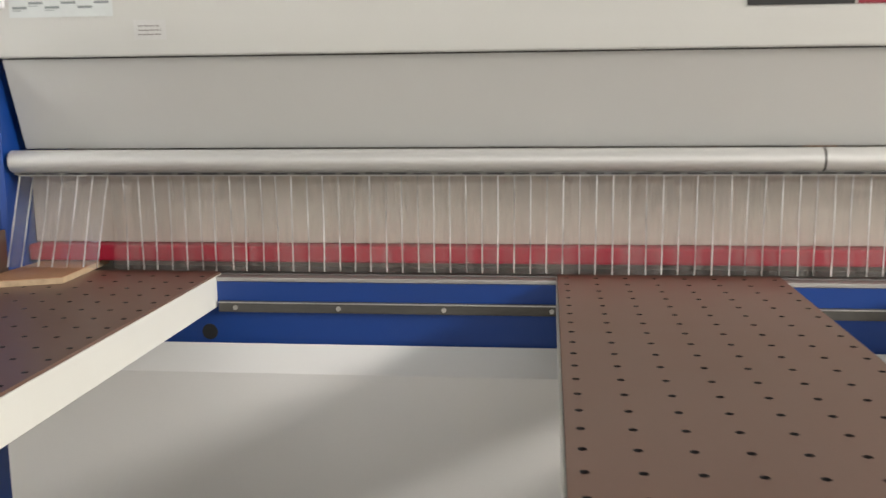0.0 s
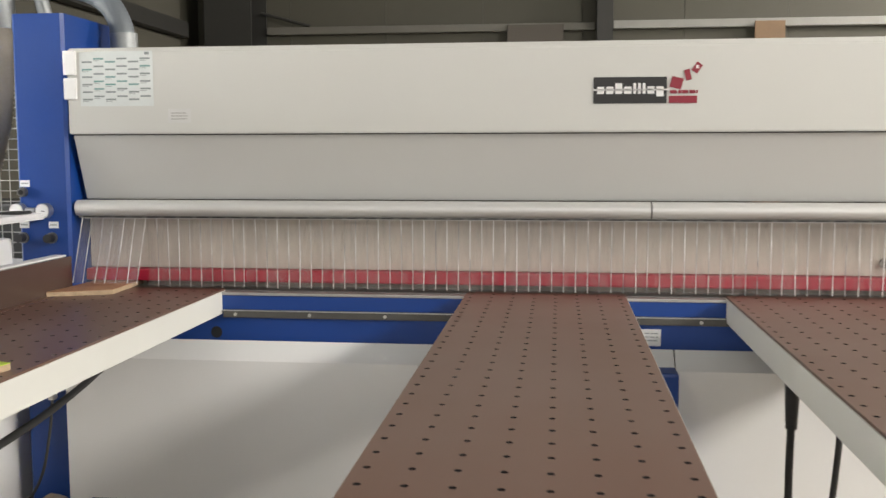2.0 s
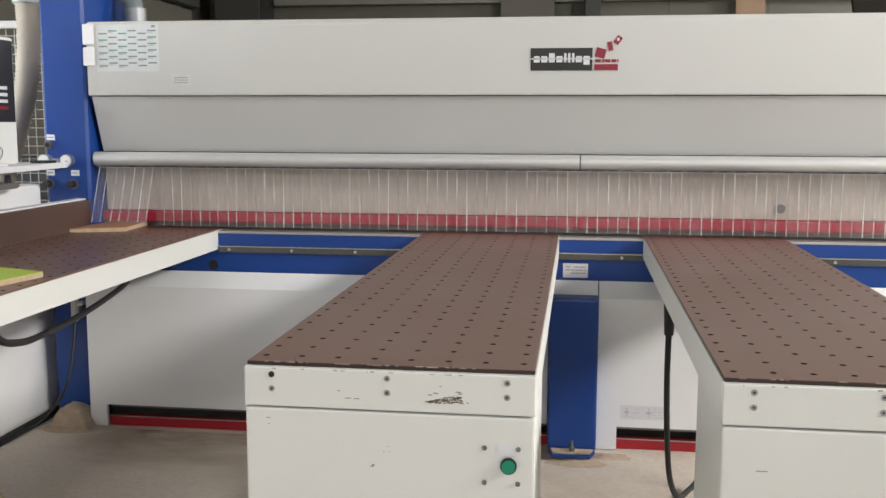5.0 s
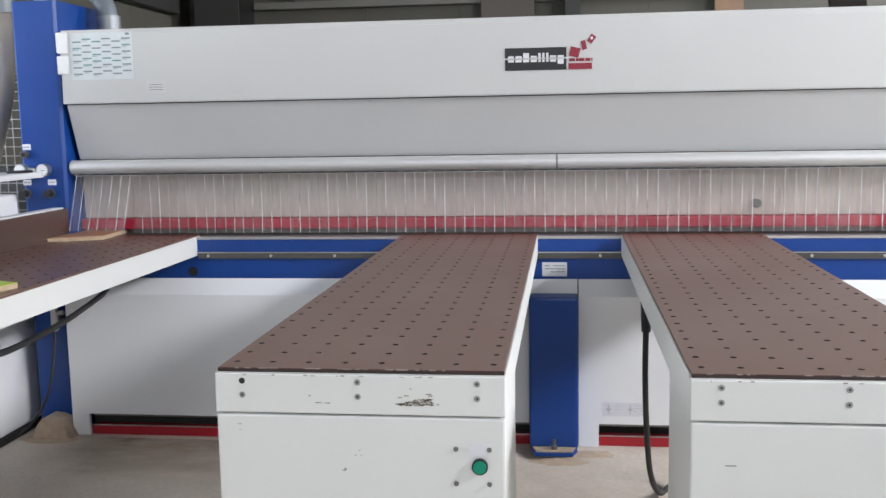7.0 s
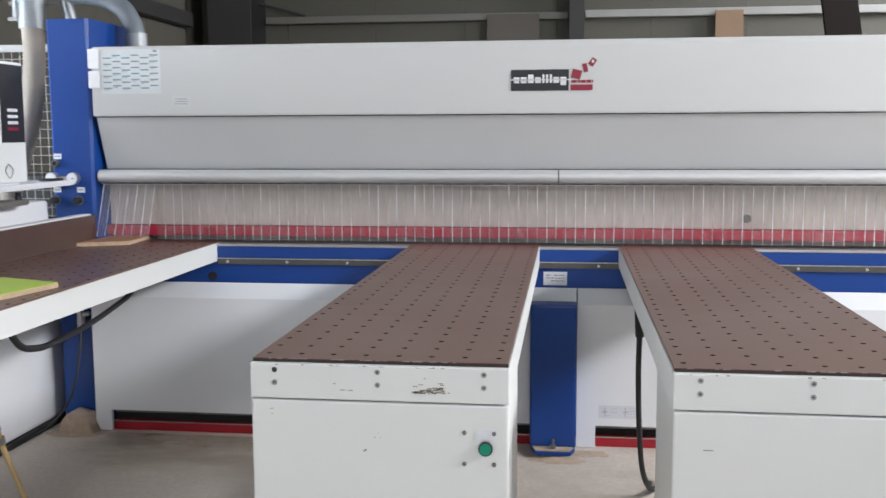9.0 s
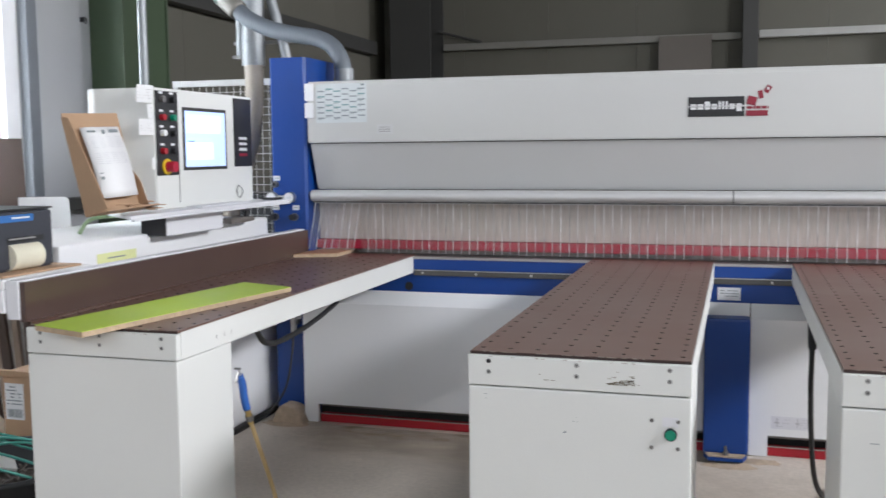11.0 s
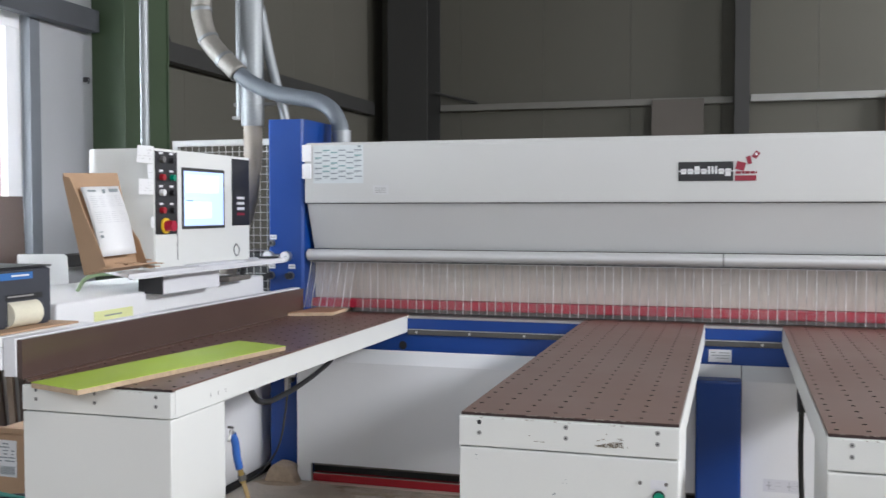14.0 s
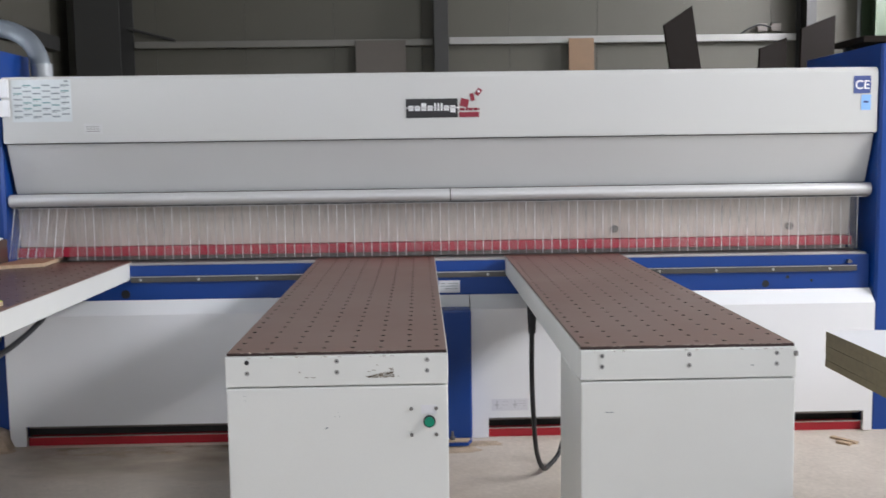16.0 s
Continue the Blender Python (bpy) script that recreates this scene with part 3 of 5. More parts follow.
part("print_bar", dash[0], INK, sheet)
part("print_bar", dash[1], TEAL, sheet)
st = part("small_sticker", box(-1.672, -1.582, YC - 0.0004, YC, 1.588, 1.640), material("faded_sticker", (0.61, 0.61, 0.60), 0.6), cover, "small white sticker with faint lines")
part("print_bar", bars(3, YC - 0.0006, -1.660, -1.595, 1.596, 1.630, 3, 0.9, 0.22), GREYBOARD, st)
sign = part("sign_plate", box(-0.065, 0.195, YC - 0.001, YC, 1.648, 1.742), LOGO_BLACK, cover, "black maker's sign with pale shapes")
bm = box(-0.066, 0.204, YC - 0.0022, YC - 0.001, 1.694, 1.699)
xx = -0.052
for w, tall in ((0.025, 0), (0.026, 0), (0.025, 1), (0.026, 0), (0.010, 1), (0.010, 1), (0.010, 1), (0.025, 0), (0.026, -1)):
    box(xx, xx + w, YC - 0.0022, YC - 0.001, 1.682 - (0.010 if tall < 0 else 0), 1.708 + (0.012 if tall > 0 else 0), 0.0009, bm=bm)
    xx += w + 0.0066
part("pale_shape", bm, PAPER, sign)
for cx, cz, w, h, a in ((0.229, 1.720, 0.042, 0.040, 14), (0.268, 1.748, 0.020, 0.038, -14), (0.300, 1.773, 0.024, 0.036, 35)):
    bm = box(-w / 2, w / 2, YC - 0.001, YC, -h / 2, h / 2, turn=Matrix.Translation((cx, 0, cz)) @ Matrix.Rotation(radians(a), 4, "Y"))
    part("red_square", bm, LOGO_RED, sign, "dark red square")
part("pale_shape", box(0.296, 0.306, YC - 0.0018, YC - 0.0011, 1.770, 1.782), PAPER, sign)
part("red_plate", box(0.203, 0.302, YC - 0.001, YC, 1.648, 1.674), LOGO_RED, sign, "dark red plate")
part("pale_shape", bars(1, YC - 0.0006, 0.206, 0.305, 1.678, 1.698, 2, 1.0, 0.6), LOGO_RED, sign)
ce = part("navy_label", box(2.203, 2.290, YC - 0.001, YC, 1.742, 1.830), NAVY, cover, "navy blue conformity label")
cu = bpy.data.curves.new("lettering", "FONT")
cu.body, cu.size, cu.extrude, cu.align_x, cu.offset = "CE", 0.062, 0.0004, "CENTER", 0.001
txt = new("lettering", cu)
txt.matrix_world = pose(2.2465, YC - 0.0016, 1.764, 90, 0, 0)
dg = bpy.context.evaluated_depsgraph_get()
tm = bpy.data.meshes.new_from_object(txt.evaluated_get(dg))
tm.materials.clear()
tm.materials.append(PAPER)
mt = new("lettering", tm)
mt.matrix_world = pose(2.2465, YC - 0.0016, 1.764, 90, 0, 0)
mt.parent = ce
bpy.data.objects.remove(txt)
bl = part("blue_label", box(2.243, 2.292, YC - 0.001, YC, 1.658, 1.735), SKYBLUE, cover, "small light blue label")
part("print_bar", box(2.256, 2.280, YC - 0.0018, YC - 0.001, 1.694, 1.704), NAVY, bl)

# round beam and clear strips under the cover
tube = part("round_beam", rod((SX0 - 0.004, 0.012, 1.257), (0.150, 0.012, 1.257), 0.0315, seg=40), TUBE, saw, "round brushed aluminium beam")
part("round_beam", rod((0.157, 0.012, 1.257), (SX1 - 0.006, 0.012, 1.257), 0.0315, seg=40), TUBE, saw, "round brushed aluminium beam")
part("beam_joint", rod((0.148, 0.012, 1.257), (0.159, 0.012, 1.257), 0.0302, seg=40), STEEL, saw)
holder = part("strip_holder", box(SX0, SX1 - 0.01, 0.004, 0.030, 1.2185, 1.2265, 0.002), STEEL, saw, "thin strip holder")


x, k = SX0 + 0.02, 0
while x < SX1 - 0.08:
    part("clip_slot", box(x, x + 0.048, 0.0015, 0.0038, 1.2195, 1.2245), BLACK if k % 3 else GIRDER, holder)
    x, k = x + 0.0665, k + 1


def strip_mesh(name, w, h, bow, both=False):
    """One clear strip with a raised milky edge on one side, hanging from its origin."""
    n = 6
    vs, fs, mats = [], [], []
    for i in range(n + 1):
        z, y = -h * i / n, bow * math.sin(math.pi * i / n)
        vs += [(-w / 2, y, z), (w / 2 - 0.0050, y, z), (w / 2 - 0.0048, y - 0.0014, z), (w / 2, y - 0.0014, z)]
    for i in range(n):
        a, b = 4 * i, 4 * i + 4
        for k in range(3):
            fs.append((a + k, a + k + 1, b + k + 1, b + k))
            mats.append(0 if k == 0 else 1)
        if both:
            k = len(vs)
            z0, z1 = -h * i / n, -h * (i + 1) / n
            vs += [(-w / 2, -0.0014, z0), (-w / 2 + 0.005, -0.0014, z0), (-w / 2 + 0.005, -0.0014, z1), (-w / 2, -0.0014, z1)]
            fs.append((k, k + 1, k + 2, k + 3))
            mats.append(1)
    me = bpy.data.meshes.new(name)
    me.from_pydata(vs, [], fs)
    me.materials.append(CLEAR)
    me.materials.append(RIB)
    me.polygons.foreach_set("material_index", mats)
    return me


curtain = part("strip_curtain", box(SX0 + 0.01, SX1 - 0.02, 0.006, 0.028, 1.2155, 1.218), ALU, saw, "clear plastic strip curtain")
rng = random.Random(11)
kinds = [strip_mesh("strip", 0.0452, 0.270, b) for b in (0.0, 0.004, -0.003, 0.007)]
STEP = 0.0442
i = 0
while SX0 + 0.034 + i * STEP < SX1 - 0.04:
    ob = new("strip", kinds[rng.randrange(4)] if i else strip_mesh("strip", 0.0452, 0.270, 0.0, True))
    ob.parent = curtain
    # the first strips rest outwards on the loose board
    lean = -25 if i < 6 else rng.uniform(-1.6, 1.2)
    ob.matrix_world = pose(SX0 + 0.034 + i * STEP, 0.012 + (i % 2) * 0.002, 1.2165, lean, rng.uniform(-0.35, 0.35) - (0 if i > 5 else 1.6), rng.uniform(-2.5, 2.5))
    i += 1
# pressure beam lowered onto the table
part("pressure_beam", box(SX0 - 0.012, SX1 - 0.06, 0.12, 0.28, 1.010, 1.275, 0.004), material("beam_enamel", (0.62, 0.575, 0.52), 0.5, vary=0.06, scale=5, dirt=0.45, dirt_colour=(0.33, 0.27, 0.22), stretch=(1.6, 1, 0.5)), saw, "pale grey pressure beam")
part("red_lip", box(SX0 - 0.014, SX1 - 0.06, 0.075, 0.16, 0.960, 1.008, 0.008), RED, saw, "red rubber pressure lip")
# foot coloured a lighter brownish grey to imitate the strips reflected below the lip
part("clamp_foot", box(SX0 + 0.205, SX1 - 0.06, 0.16, 0.30, 0.933, 0.957), material("foot_reflection_grey", (0.22, 0.20, 0.18), 0.5), saw)
for x in (1.02, 1.95):
    part("air_nipple", rod((x, 0.105, 1.06), (x, 0.12, 1.06), 0.02), STEEL, saw)
# the rear table: steel bars, roller rails and gripper clamps
for i in range(9):
    x = -1.6 + i * 0.47
    bar = part("roller_rail", box(x - 0.03, x + 0.03, 0.76, 4.0, 0.86, 0.905, 0.003), GREYBOARD, saw)
    if i % 2:
        for k in range(18):
            part("roller", rod((x + 0.035, 0.9 + k * 0.17, 0.905), (x + 0.075, 0.9 + k * 0.17, 0.905), 0.026, seg=12), LABEL, bar)
for x in (-1.95, -1.88, -1.81, -1.74, -1.67, -1.28, -0.83, -0.46, 0.22, 1.32, 2.0):
    cl = part("gripper", box(x, x + 0.05, 0.42, 0.66, 0.94, 1.08, 0.005), ALU, saw, "grey gripper clamp")
    part("jaw", box(x + 0.055, x + 0.065, 0.42, 0.56, 0.94, 1.06, 0.002), STEEL, cl)
for x in (-1.9, 0.2, 2.15):
    part("rear_leg", box(x - 0.05, x + 0.05, 3.6, 3.7, 0, 0.86, 0.004), BLUE, saw)
part("rear_crossbar", box(-1.9, 2.2, 3.58, 3.72, 0.80, 0.859, 0.004), BLUE, saw)
part("rear_back", box(SX0 + 0.02, SX1 - 0.02, 0.44, 0.6, 1.28, 1.53), GIRDER, saw)

# posts at both ends
def post(x0, x1, y0, y1, z1, label):
    prof = [(x0, y0 + 0.012), (x0 + 0.012, y0), (x1 - 0.012, y0), (x1, y0 + 0.012), (x1, y1), (x0, y1)]
    return part("end_post", extruded(prof, "z", 0.0, z1), BLUE, saw, label)


lp = post(-2.305, -2.092, -0.03, 0.37, 2.01, "blue end post with air fittings")
rp = post(2.337, 2.56, -0.06, 0.9, 1.99, "blue end post")
YP = -0.031
for x, z in ((-2.274, 1.354), (-2.283, 1.191), (-2.161, 1.191)):
    lb = part("tag", box(x - 0.020, x + 0.020, YP - 0.0015, YP, z - 0.013, z + 0.013), LABEL, lp, "small white label")
    part("print_bar", bars(1, YP - 0.0016, x - 0.014, x + 0.014, z - 0.008, z + 0.008, 5, 1, 0.3), INK, lb)
for x in (-2.296, -2.188):
    g = part("pressure_gauge", rod((x, YP - 0.035, 1.248), (x, YP, 1.248), 0.029, seg=28), ALU, lp, "round white pressure gauge")
    part("dial", rod((x, YP - 0.0365, 1.248), (x, YP - 0.0352, 1.248), 0.025, seg=28), PAPER, g)
    part("needle", box(x - 0.002, x + 0.012, YP - 0.038, YP - 0.0366, 1.246, 1.2485), BLACK, g)
part("valve_stem", rod((-2.262, YP - 0.02, 1.248), (-2.222, YP - 0.02, 1.248), 0.012), ALU, lp)
v = part("valve", rod((-2.279, YP - 0.025, 1.320), (-2.279, YP, 1.320), 0.019, seg=6), STEEL, lp)
part("valve_bore", rod((-2.279, YP - 0.027, 1.320), (-2.279, YP - 0.0251, 1.320), 0.010), BLACK, v)
for x in (-2.287, -2.168):
    k = part("knob", rod((x, YP - 0.045, 1.140), (x, YP, 1.140), 0.017, seg=20), BLACK, lp, "black regulator knob")
    part("knob_ring", rod((x, YP - 0.012, 1.140), (x, YP - 0.0005, 1.140), 0.022, seg=20), STEEL, k)
part("foot_pocket", extruded([(-2.282, 0.0), (-2.088, 0.0), (-2.112, 0.048), (-2.142, 0.085), (-2.18, 0.098), (-2.225, 0.101), (-2.255, 0.066)], "y", -0.155, -0.0305, 0.004), DUST, lp, "pocket caked with pale sawdust")
part("air_valve", rod((-2.17, -0.075, 0.56), (-2.17, -0.03, 0.56), 0.022), STEEL, lp)
part("air_valve", box(-2.183, -2.157, -0.095, -0.06, 0.50, 0.64, 0.008), ALU, lp)
part("air_valve", rod((-2.17, -0.078, 0.58), (-2.125, -0.078, 0.59), 0.011, seg=12), ALU, lp)
part("air_line", pipe([(-2.17, -0.08, 0.51), (-2.165, -0.12, 0.38), (-2.18, -0.165, 0.22), (-2.25, -0.18, 0.10), (-2.34, -0.2, 0.02), (-2.44, -0.35, 0.008)], 0.006, 8, 8), RUBBER, lp)

# middle blue leg with bolt foot and sawdust
leg = part("blue_leg", box(0.036, 0.244, -0.20, FY - 0.001, 0.035, 0.692, 0.012), BLUE, saw, "blue support leg box")
part("foot_plate", extruded([(0.040, -0.20), (0.060, -0.262), (0.220, -0.262), (0.240, -0.20), (0.240, -0.09), (0.040, -0.09)], "z", 0.018, 0.034, 0.002), BLUE, leg)
part("dust_layer", extruded([(0.046, -0.201), (0.064, -0.256), (0.216, -0.256), (0.234, -0.201)], "z", 0.0345, 0.042, 0.002), DUST, leg, "sawdust on the foot plate")
part("anchor_bolt", rod((0.142, -0.232, 0.0), (0.142, -0.232, 0.085), 0.007, seg=10), STEEL, leg)
part("anchor_nut", rod((0.142, -0.232, 0.043), (0.142, -0.232, 0.058), 0.014, seg=6), STEEL, leg)
part("foot_shim", box(0.10, 0.19, -0.25, -0.10, 0.0, 0.0178), STEEL, leg)

tg = part("type_plate", box(0.088, 0.197, -0.0015, -0.0004, 0.752, 0.815), LABEL, band, "white type plate")
part("print_bar", bars(3, -0.0016, 0.10, 0.188, 0.766, 0.806, 6, 0.8, 0.3), INK, tg)
pk = part("picture_label", box(0.350, 0.540, FY - 0.0015, FY - 0.0002, 0.145, 0.207), material("pale_label", (0.70, 0.70, 0.73), 0.5, vary=0.03), rs, "pale label with small symbols")
bm = bars(3, FY - 0.0016, 0.362, 0.435, 0.150, 0.200, 12, 0.55, 0.12)
for x in (0.375, 0.468):
    box(x, x + 0.004, FY - 0.0024, FY - 0.0015, 0.155, 0.198, bm=bm)
    box(x - 0.008, x + 0.012, FY - 0.0024, FY - 0.0015, 0.172, 0.180, bm=bm)
bm2 = bars(4, FY - 0.0016, 0.48, 0.53, 0.150, 0.200, 14, 0.8, 0.15)
part("print_bar", bm, FAINT, pk)
part("print_bar", bm2, FAINT, pk)


# ---- air tables ----
def perforated(x0, x1, y0, y1, z0, z1, cols, dy, ax, ay, r):
    """A plate with round holes right through: cells of a grid, each with an eight-sided hole."""
    dx, rows = (x1 - x0 - 2 * ax) / (cols - 1), int((y1 - y0 - ay - 0.02) / dy) + 1
    xs = [x0, *[x0 + ax + dx * (i - 0.5) for i in range(1, cols)], x1]
    ys = [y0, *[y0 + ay + dy * (i - 0.5) for i in range(1, rows)], y1]
    vs, fs = [], []
    for i in range(cols):
        for j in range(rows):
            a, b, c, d = xs[i], xs[i + 1], ys[j], ys[j + 1]
            cx, cy = x0 + ax + dx * i, y0 + ay + dy * j
            k = len(vs)
            outer = [(b, cy), (b, d), (cx, d), (a, d), (a, cy), (a, c), (cx, c), (b, c)]
            ring = [(cx + r * math.cos(q * math.pi / 4), cy + r * math.sin(q * math.pi / 4)) for q in range(8)]
            vs += [(*p, z1) for p in outer] + [(*p, z1) for p in ring] + [(*p, z0) for p in ring]
            for q in range(8):
                w = (q + 1) % 8
                fs += [(k + q, k + w, k + 8 + w, k + 8 + q), (k + 8 + q, k + 8 + w, k + 16 + w, k + 16 + q)]
    k = len(vs)
    vs += [(x0, y0, z0), (x1, y0, z0), (x1, y1, z0), (x0, y1, z0), (x0, y0, z1), (x1, y0, z1), (x1, y1, z1), (x0, y1, z1)]
    fs += [(k, k + 1, k + 5, k + 4), (k + 1, k + 2, k + 6, k + 5), (k + 2, k + 3, k + 7, k + 6), (k + 3, k, k + 4, k + 7)]
    me = bpy.data.meshes.new("tmp")
    me.from_pydata(vs, [], fs)
    me.polygons.foreach_set("material_index", [q % 2 for q in range(len(fs) - 4)] + [0] * 4)
    bm = bmesh.new()
    bm.from_mesh(me)
    bpy.data.meshes.remove(me)
    return bm


NICK = material("bare_nick", (0.36, 0.30, 0.26), 0.7, vary=0.3, scale=60)
SCREW = material("zinc_screw", (0.34, 0.34, 0.33), 0.45, 0.7, 0.15, 60)


def air_table(x0, x1, y0, label, cab_back, lost=False):
    """A long narrow air cushion table whose front end stands on a cabinet."""
    y1, top = 0.045, 0.938
    tb = thing("air_table", label, "work table", "air tables before the saw")
    # hole walls are coloured black to stand for the shade inside the holes
    part("top_plate", perforated(x0 + 0.004, x1 - 0.004, y0 + 0.003, y1, top - 0.008, top, 8, 0.0855, 0.024, 0.050, 0.0074), (BROWN, BLACK), tb, "brown phenolic plate with air holes")
    part("edge_band", box(x0 + 0.0032, x1 - 0.0032, y0 + 0.0012, y0 + 0.0028, 0.9295, top - 0.001), DARK_EDGE, tb, "dark front edge band")
    # dark panel edge, which also darkens the bottoms of the air holes
    part("plate_edge", box(x0 + 0.003, x1 - 0.003, y0 + 0.017, y1 - 0.0005, 0.919, top - 0.0085), DARK_EDGE, tb, "dark plate edge")
    fr = part("apron_frame", box(x0 + 0.0034, x1 - 0.0034, y0 + 0.018, -0.022, 0.85, 0.9215), GIRDER, tb, "hollow dark inside of the table")
    bm = box(x0, x0 + 0.003, y0 + 0.016, y1, 0.845, 0.932)
    part("side_rail", bm, WHITE, tb)
    part("side_rail", box(x1 - 0.003, x1, y0 + 0.016, y1, 0.845, 0.932), WHITE, tb)
    fa = part("front_apron", box(x0, x1, y0 - 0.012, y0 + 0.0155, 0.846, 0.929, 0.003), WHITE, tb)
    nick, rg = bmesh.new(), random.Random(int(x0 * 100))
    for i in range(26):
        xn, ln = rg.uniform(x0 + 0.01, x1 - 0.03), rg.uniform(0.002, 0.018)
        box(xn, xn + ln, y0 - 0.0002, y0 + 0.0035, top - 0.0014, top + 0.0003, bm=nick)
        if i % 2:
            box(xn, xn + ln * 0.6, y0 - 0.0128, y0 - 0.0110, 0.9255, 0.9255 + rg.uniform(0.001, 0.0025), bm=nick)
    tagged(part("edge_nick", nick, NICK, tb, "pale nicks in the worn edge"), kind="stuff")
    w = x1 - x0
    for f in (0.098, 0.5, 0.905):
        for z in (0.914, 0.884):
            sc_ = part("screw", rod((x0 + w * f, y0 - 0.0136, z), (x0 + w * f, y0 - 0.0118, z), 0.0066, 0.0058, seg=14), BLACK if (lost and f < 0.1 and z > 0.9) else SCREW, fa)
            part("socket", rod((x0 + w * f, y0 - 0.0140, z), (x0 + w * f, y0 - 0.0135, z), 0.0026, seg=6), BLACK, sc_)
    cb = part("cabinet", box(x0 + 0.001, x1 - 0.001, y0 - 0.011, cab_back, 0.01, 0.842, 0.005), WHITE, tb, "white sheet steel end cabinet")
    part("plinth", box(x0 + 0.02, x1 - 0.02, y0 + 0.01, cab_back - 0.02, 0.0, 0.0098), BLACK, cb)
    return tb, fa, cb


tm_, fa_m, cb_m = air_table(-0.536, 0.069, -2.365, "white air table with scratched apron and green button", -1.98, True)
tr_, fa_r, cb_r = air_table(0.432, 1.029, -2.362, "white air table with a brown perforated top", -1.98)
tl_, fa_l, cb_l = air_table(-2.052, -1.492, -2.312, "white air table with a brown side fence", -1.98)
# worn paint, screws and button on the middle table
bm = bmesh.new()
rng = random.Random(21)
for i in range(150):
    x = -0.152 + 0.072 * rng.random() ** 0.8
    z = 0.866 + 0.016 * rng.random() * (0.25 + 0.75 * min(1.0, (x + 0.152) / 0.05))
    w, h = rng.uniform(0.001, 0.008), rng.uniform(0.0004, 0.0018)
    box(x, x + w, -2.3780, -2.3768, z, z + h, bm=bm, turn=None)
for x, z, w in ((-0.322, 0.869, 0.013), (-0.303, 0.8685, 0.011), (-0.337, 0.8835, 0.005), (-0.138, 0.8865, 0.010), (-0.15, 0.8825, 0.009), (-0.093, 0.8905, 0.012), (-0.088, 0.887, 0.009), (-0.155, 0.869, 0.012), (-0.126, 0.901, 0.004), (-0.07, 0.869, 0.004)):
    box(x, x + w, -2.3780, -2.3768, z, z + 0.0016, bm=bm)
part("scratch_marks", bm, material("bare_scratch", (0.24, 0.20, 0.14), 0.6, 0.2, 0.5, 60), fa_m, "bare scratched patch")
YB = -2.3768
bt = part("push_button", rod((0.016, YB - 0.012, 0.743), (0.016, YB, 0.743), 0.0135, seg=28), DISC_GREEN, cb_m, "green round push button")
part("button_ring", rod((0.016, YB - 0.009, 0.743), (0.016, YB - 0.0002, 0.743), 0.0165, seg=28), BLACK, bt)
part("button_plate", box(-0.006, 0.036, YB - 0.0012, YB - 0.0002, 0.763, 0.788), LABEL, cb_m, "pale lilac label plate")
for x in (-0.033, 0.035):
    for z in (0.778, 0.705):
        part("screw", rod((x, YB - 0.003, z), (x, YB, z), 0.0052, seg=10), STEEL, cb_m)
for x, z, w, h in ((-0.270, 0.7255, 0.007, 0.0022), (-0.266, 0.7275, 0.005, 0.004), (-0.49, 0.8205, 0.008, 0.0014), (-0.487, 0.808, 0.005, 0.001), (-0.243, 0.759, 0.0035, 0.0015), (-0.231, 0.7585, 0.003, 0.0015), (-0.235, 0.770, 0.004, 0.001), (-0.36, 0.47, 0.008, 0.003)):
    part("paint_chip", box(x, x + w, YB - 0.0008, YB - 0.0001, z, z + h), INK, cb_m)
for x, z, w in ((0.50, 0.755, 0.022), (0.9, 0.88, 0.01)):
    part("paint_chip", box(x, x + w, -2.3747, -2.3737, z, z + 0.002), INK, cb_r)
part("corner_cap", box(1.020, 1.0315, -2.377, -2.360, 0.904, 0.919, 0.003), STEEL, fa_r)
for i in range(3):
    part("pencil_mark", box(-1.4919, -1.4912, -1.98 - 0.05 * i, -1.9785 - 0.05 * i, 0.872, 0.886), GREYBOARD, fa_l)

# brown side fence on the left table
fence = thing("side_fence", "brown faced guide fence beside the air table", "fence")
part("fence_core", box(-2.152, -2.104, -2.292, -0.05, 0.945, 1.076, 0.003), LABEL, fence, "pale metal fence body")
part("fence_ledge", box(-2.0822, -2.0488, -2.285, -0.05, 0.9385, 0.9400, 0.0005), BROWN, fence, "brown ledge under the facing")
part("fence_face", box(-2.1035, -2.0825, -2.285, -0.05, 0.9385, 1.071, 0.001), FENCE, fence, "brown phenolic facing")
for y in (-1.9, -0.6):
    part("fence_foot", box(-2.15, -2.0525, y, y + 0.08, 0.87, 0.9382, 0.003), LABEL, fence)

# ---- loose boards on the tables ----
def loose(name, corners, z0, z1, face, edge, label):
    """A board with the given plan corners, with its coloured face on top."""
    ob = thing(name, label, "board")
    part("core", extruded(corners, "z", z0, z1 - 0.002, 0.001), edge, ob, "raw chipboard core")
    part("face", extruded(corners, "z", z1 - 0.0018, z1), face, ob)
    return ob


gb = loose("lime_board", [(-1.945, -2.41), (-1.718, -2.48), (-1.532, -1.42), (-1.792, -1.33)], 0.9385, 0.957, GREEN_LAM, CHIP, "narrow lime green laminated board with raw edges")
wb = loose("wood_board", [(-2.08, -0.255), (-1.865, -0.16), (-1.88, 0.155), (-2.055, 0.10)], 0.9385, 0.957, WOODFACE, CHIP, "small reddish wood board under the strips")

# stack of white boards on a trestle
stack = []
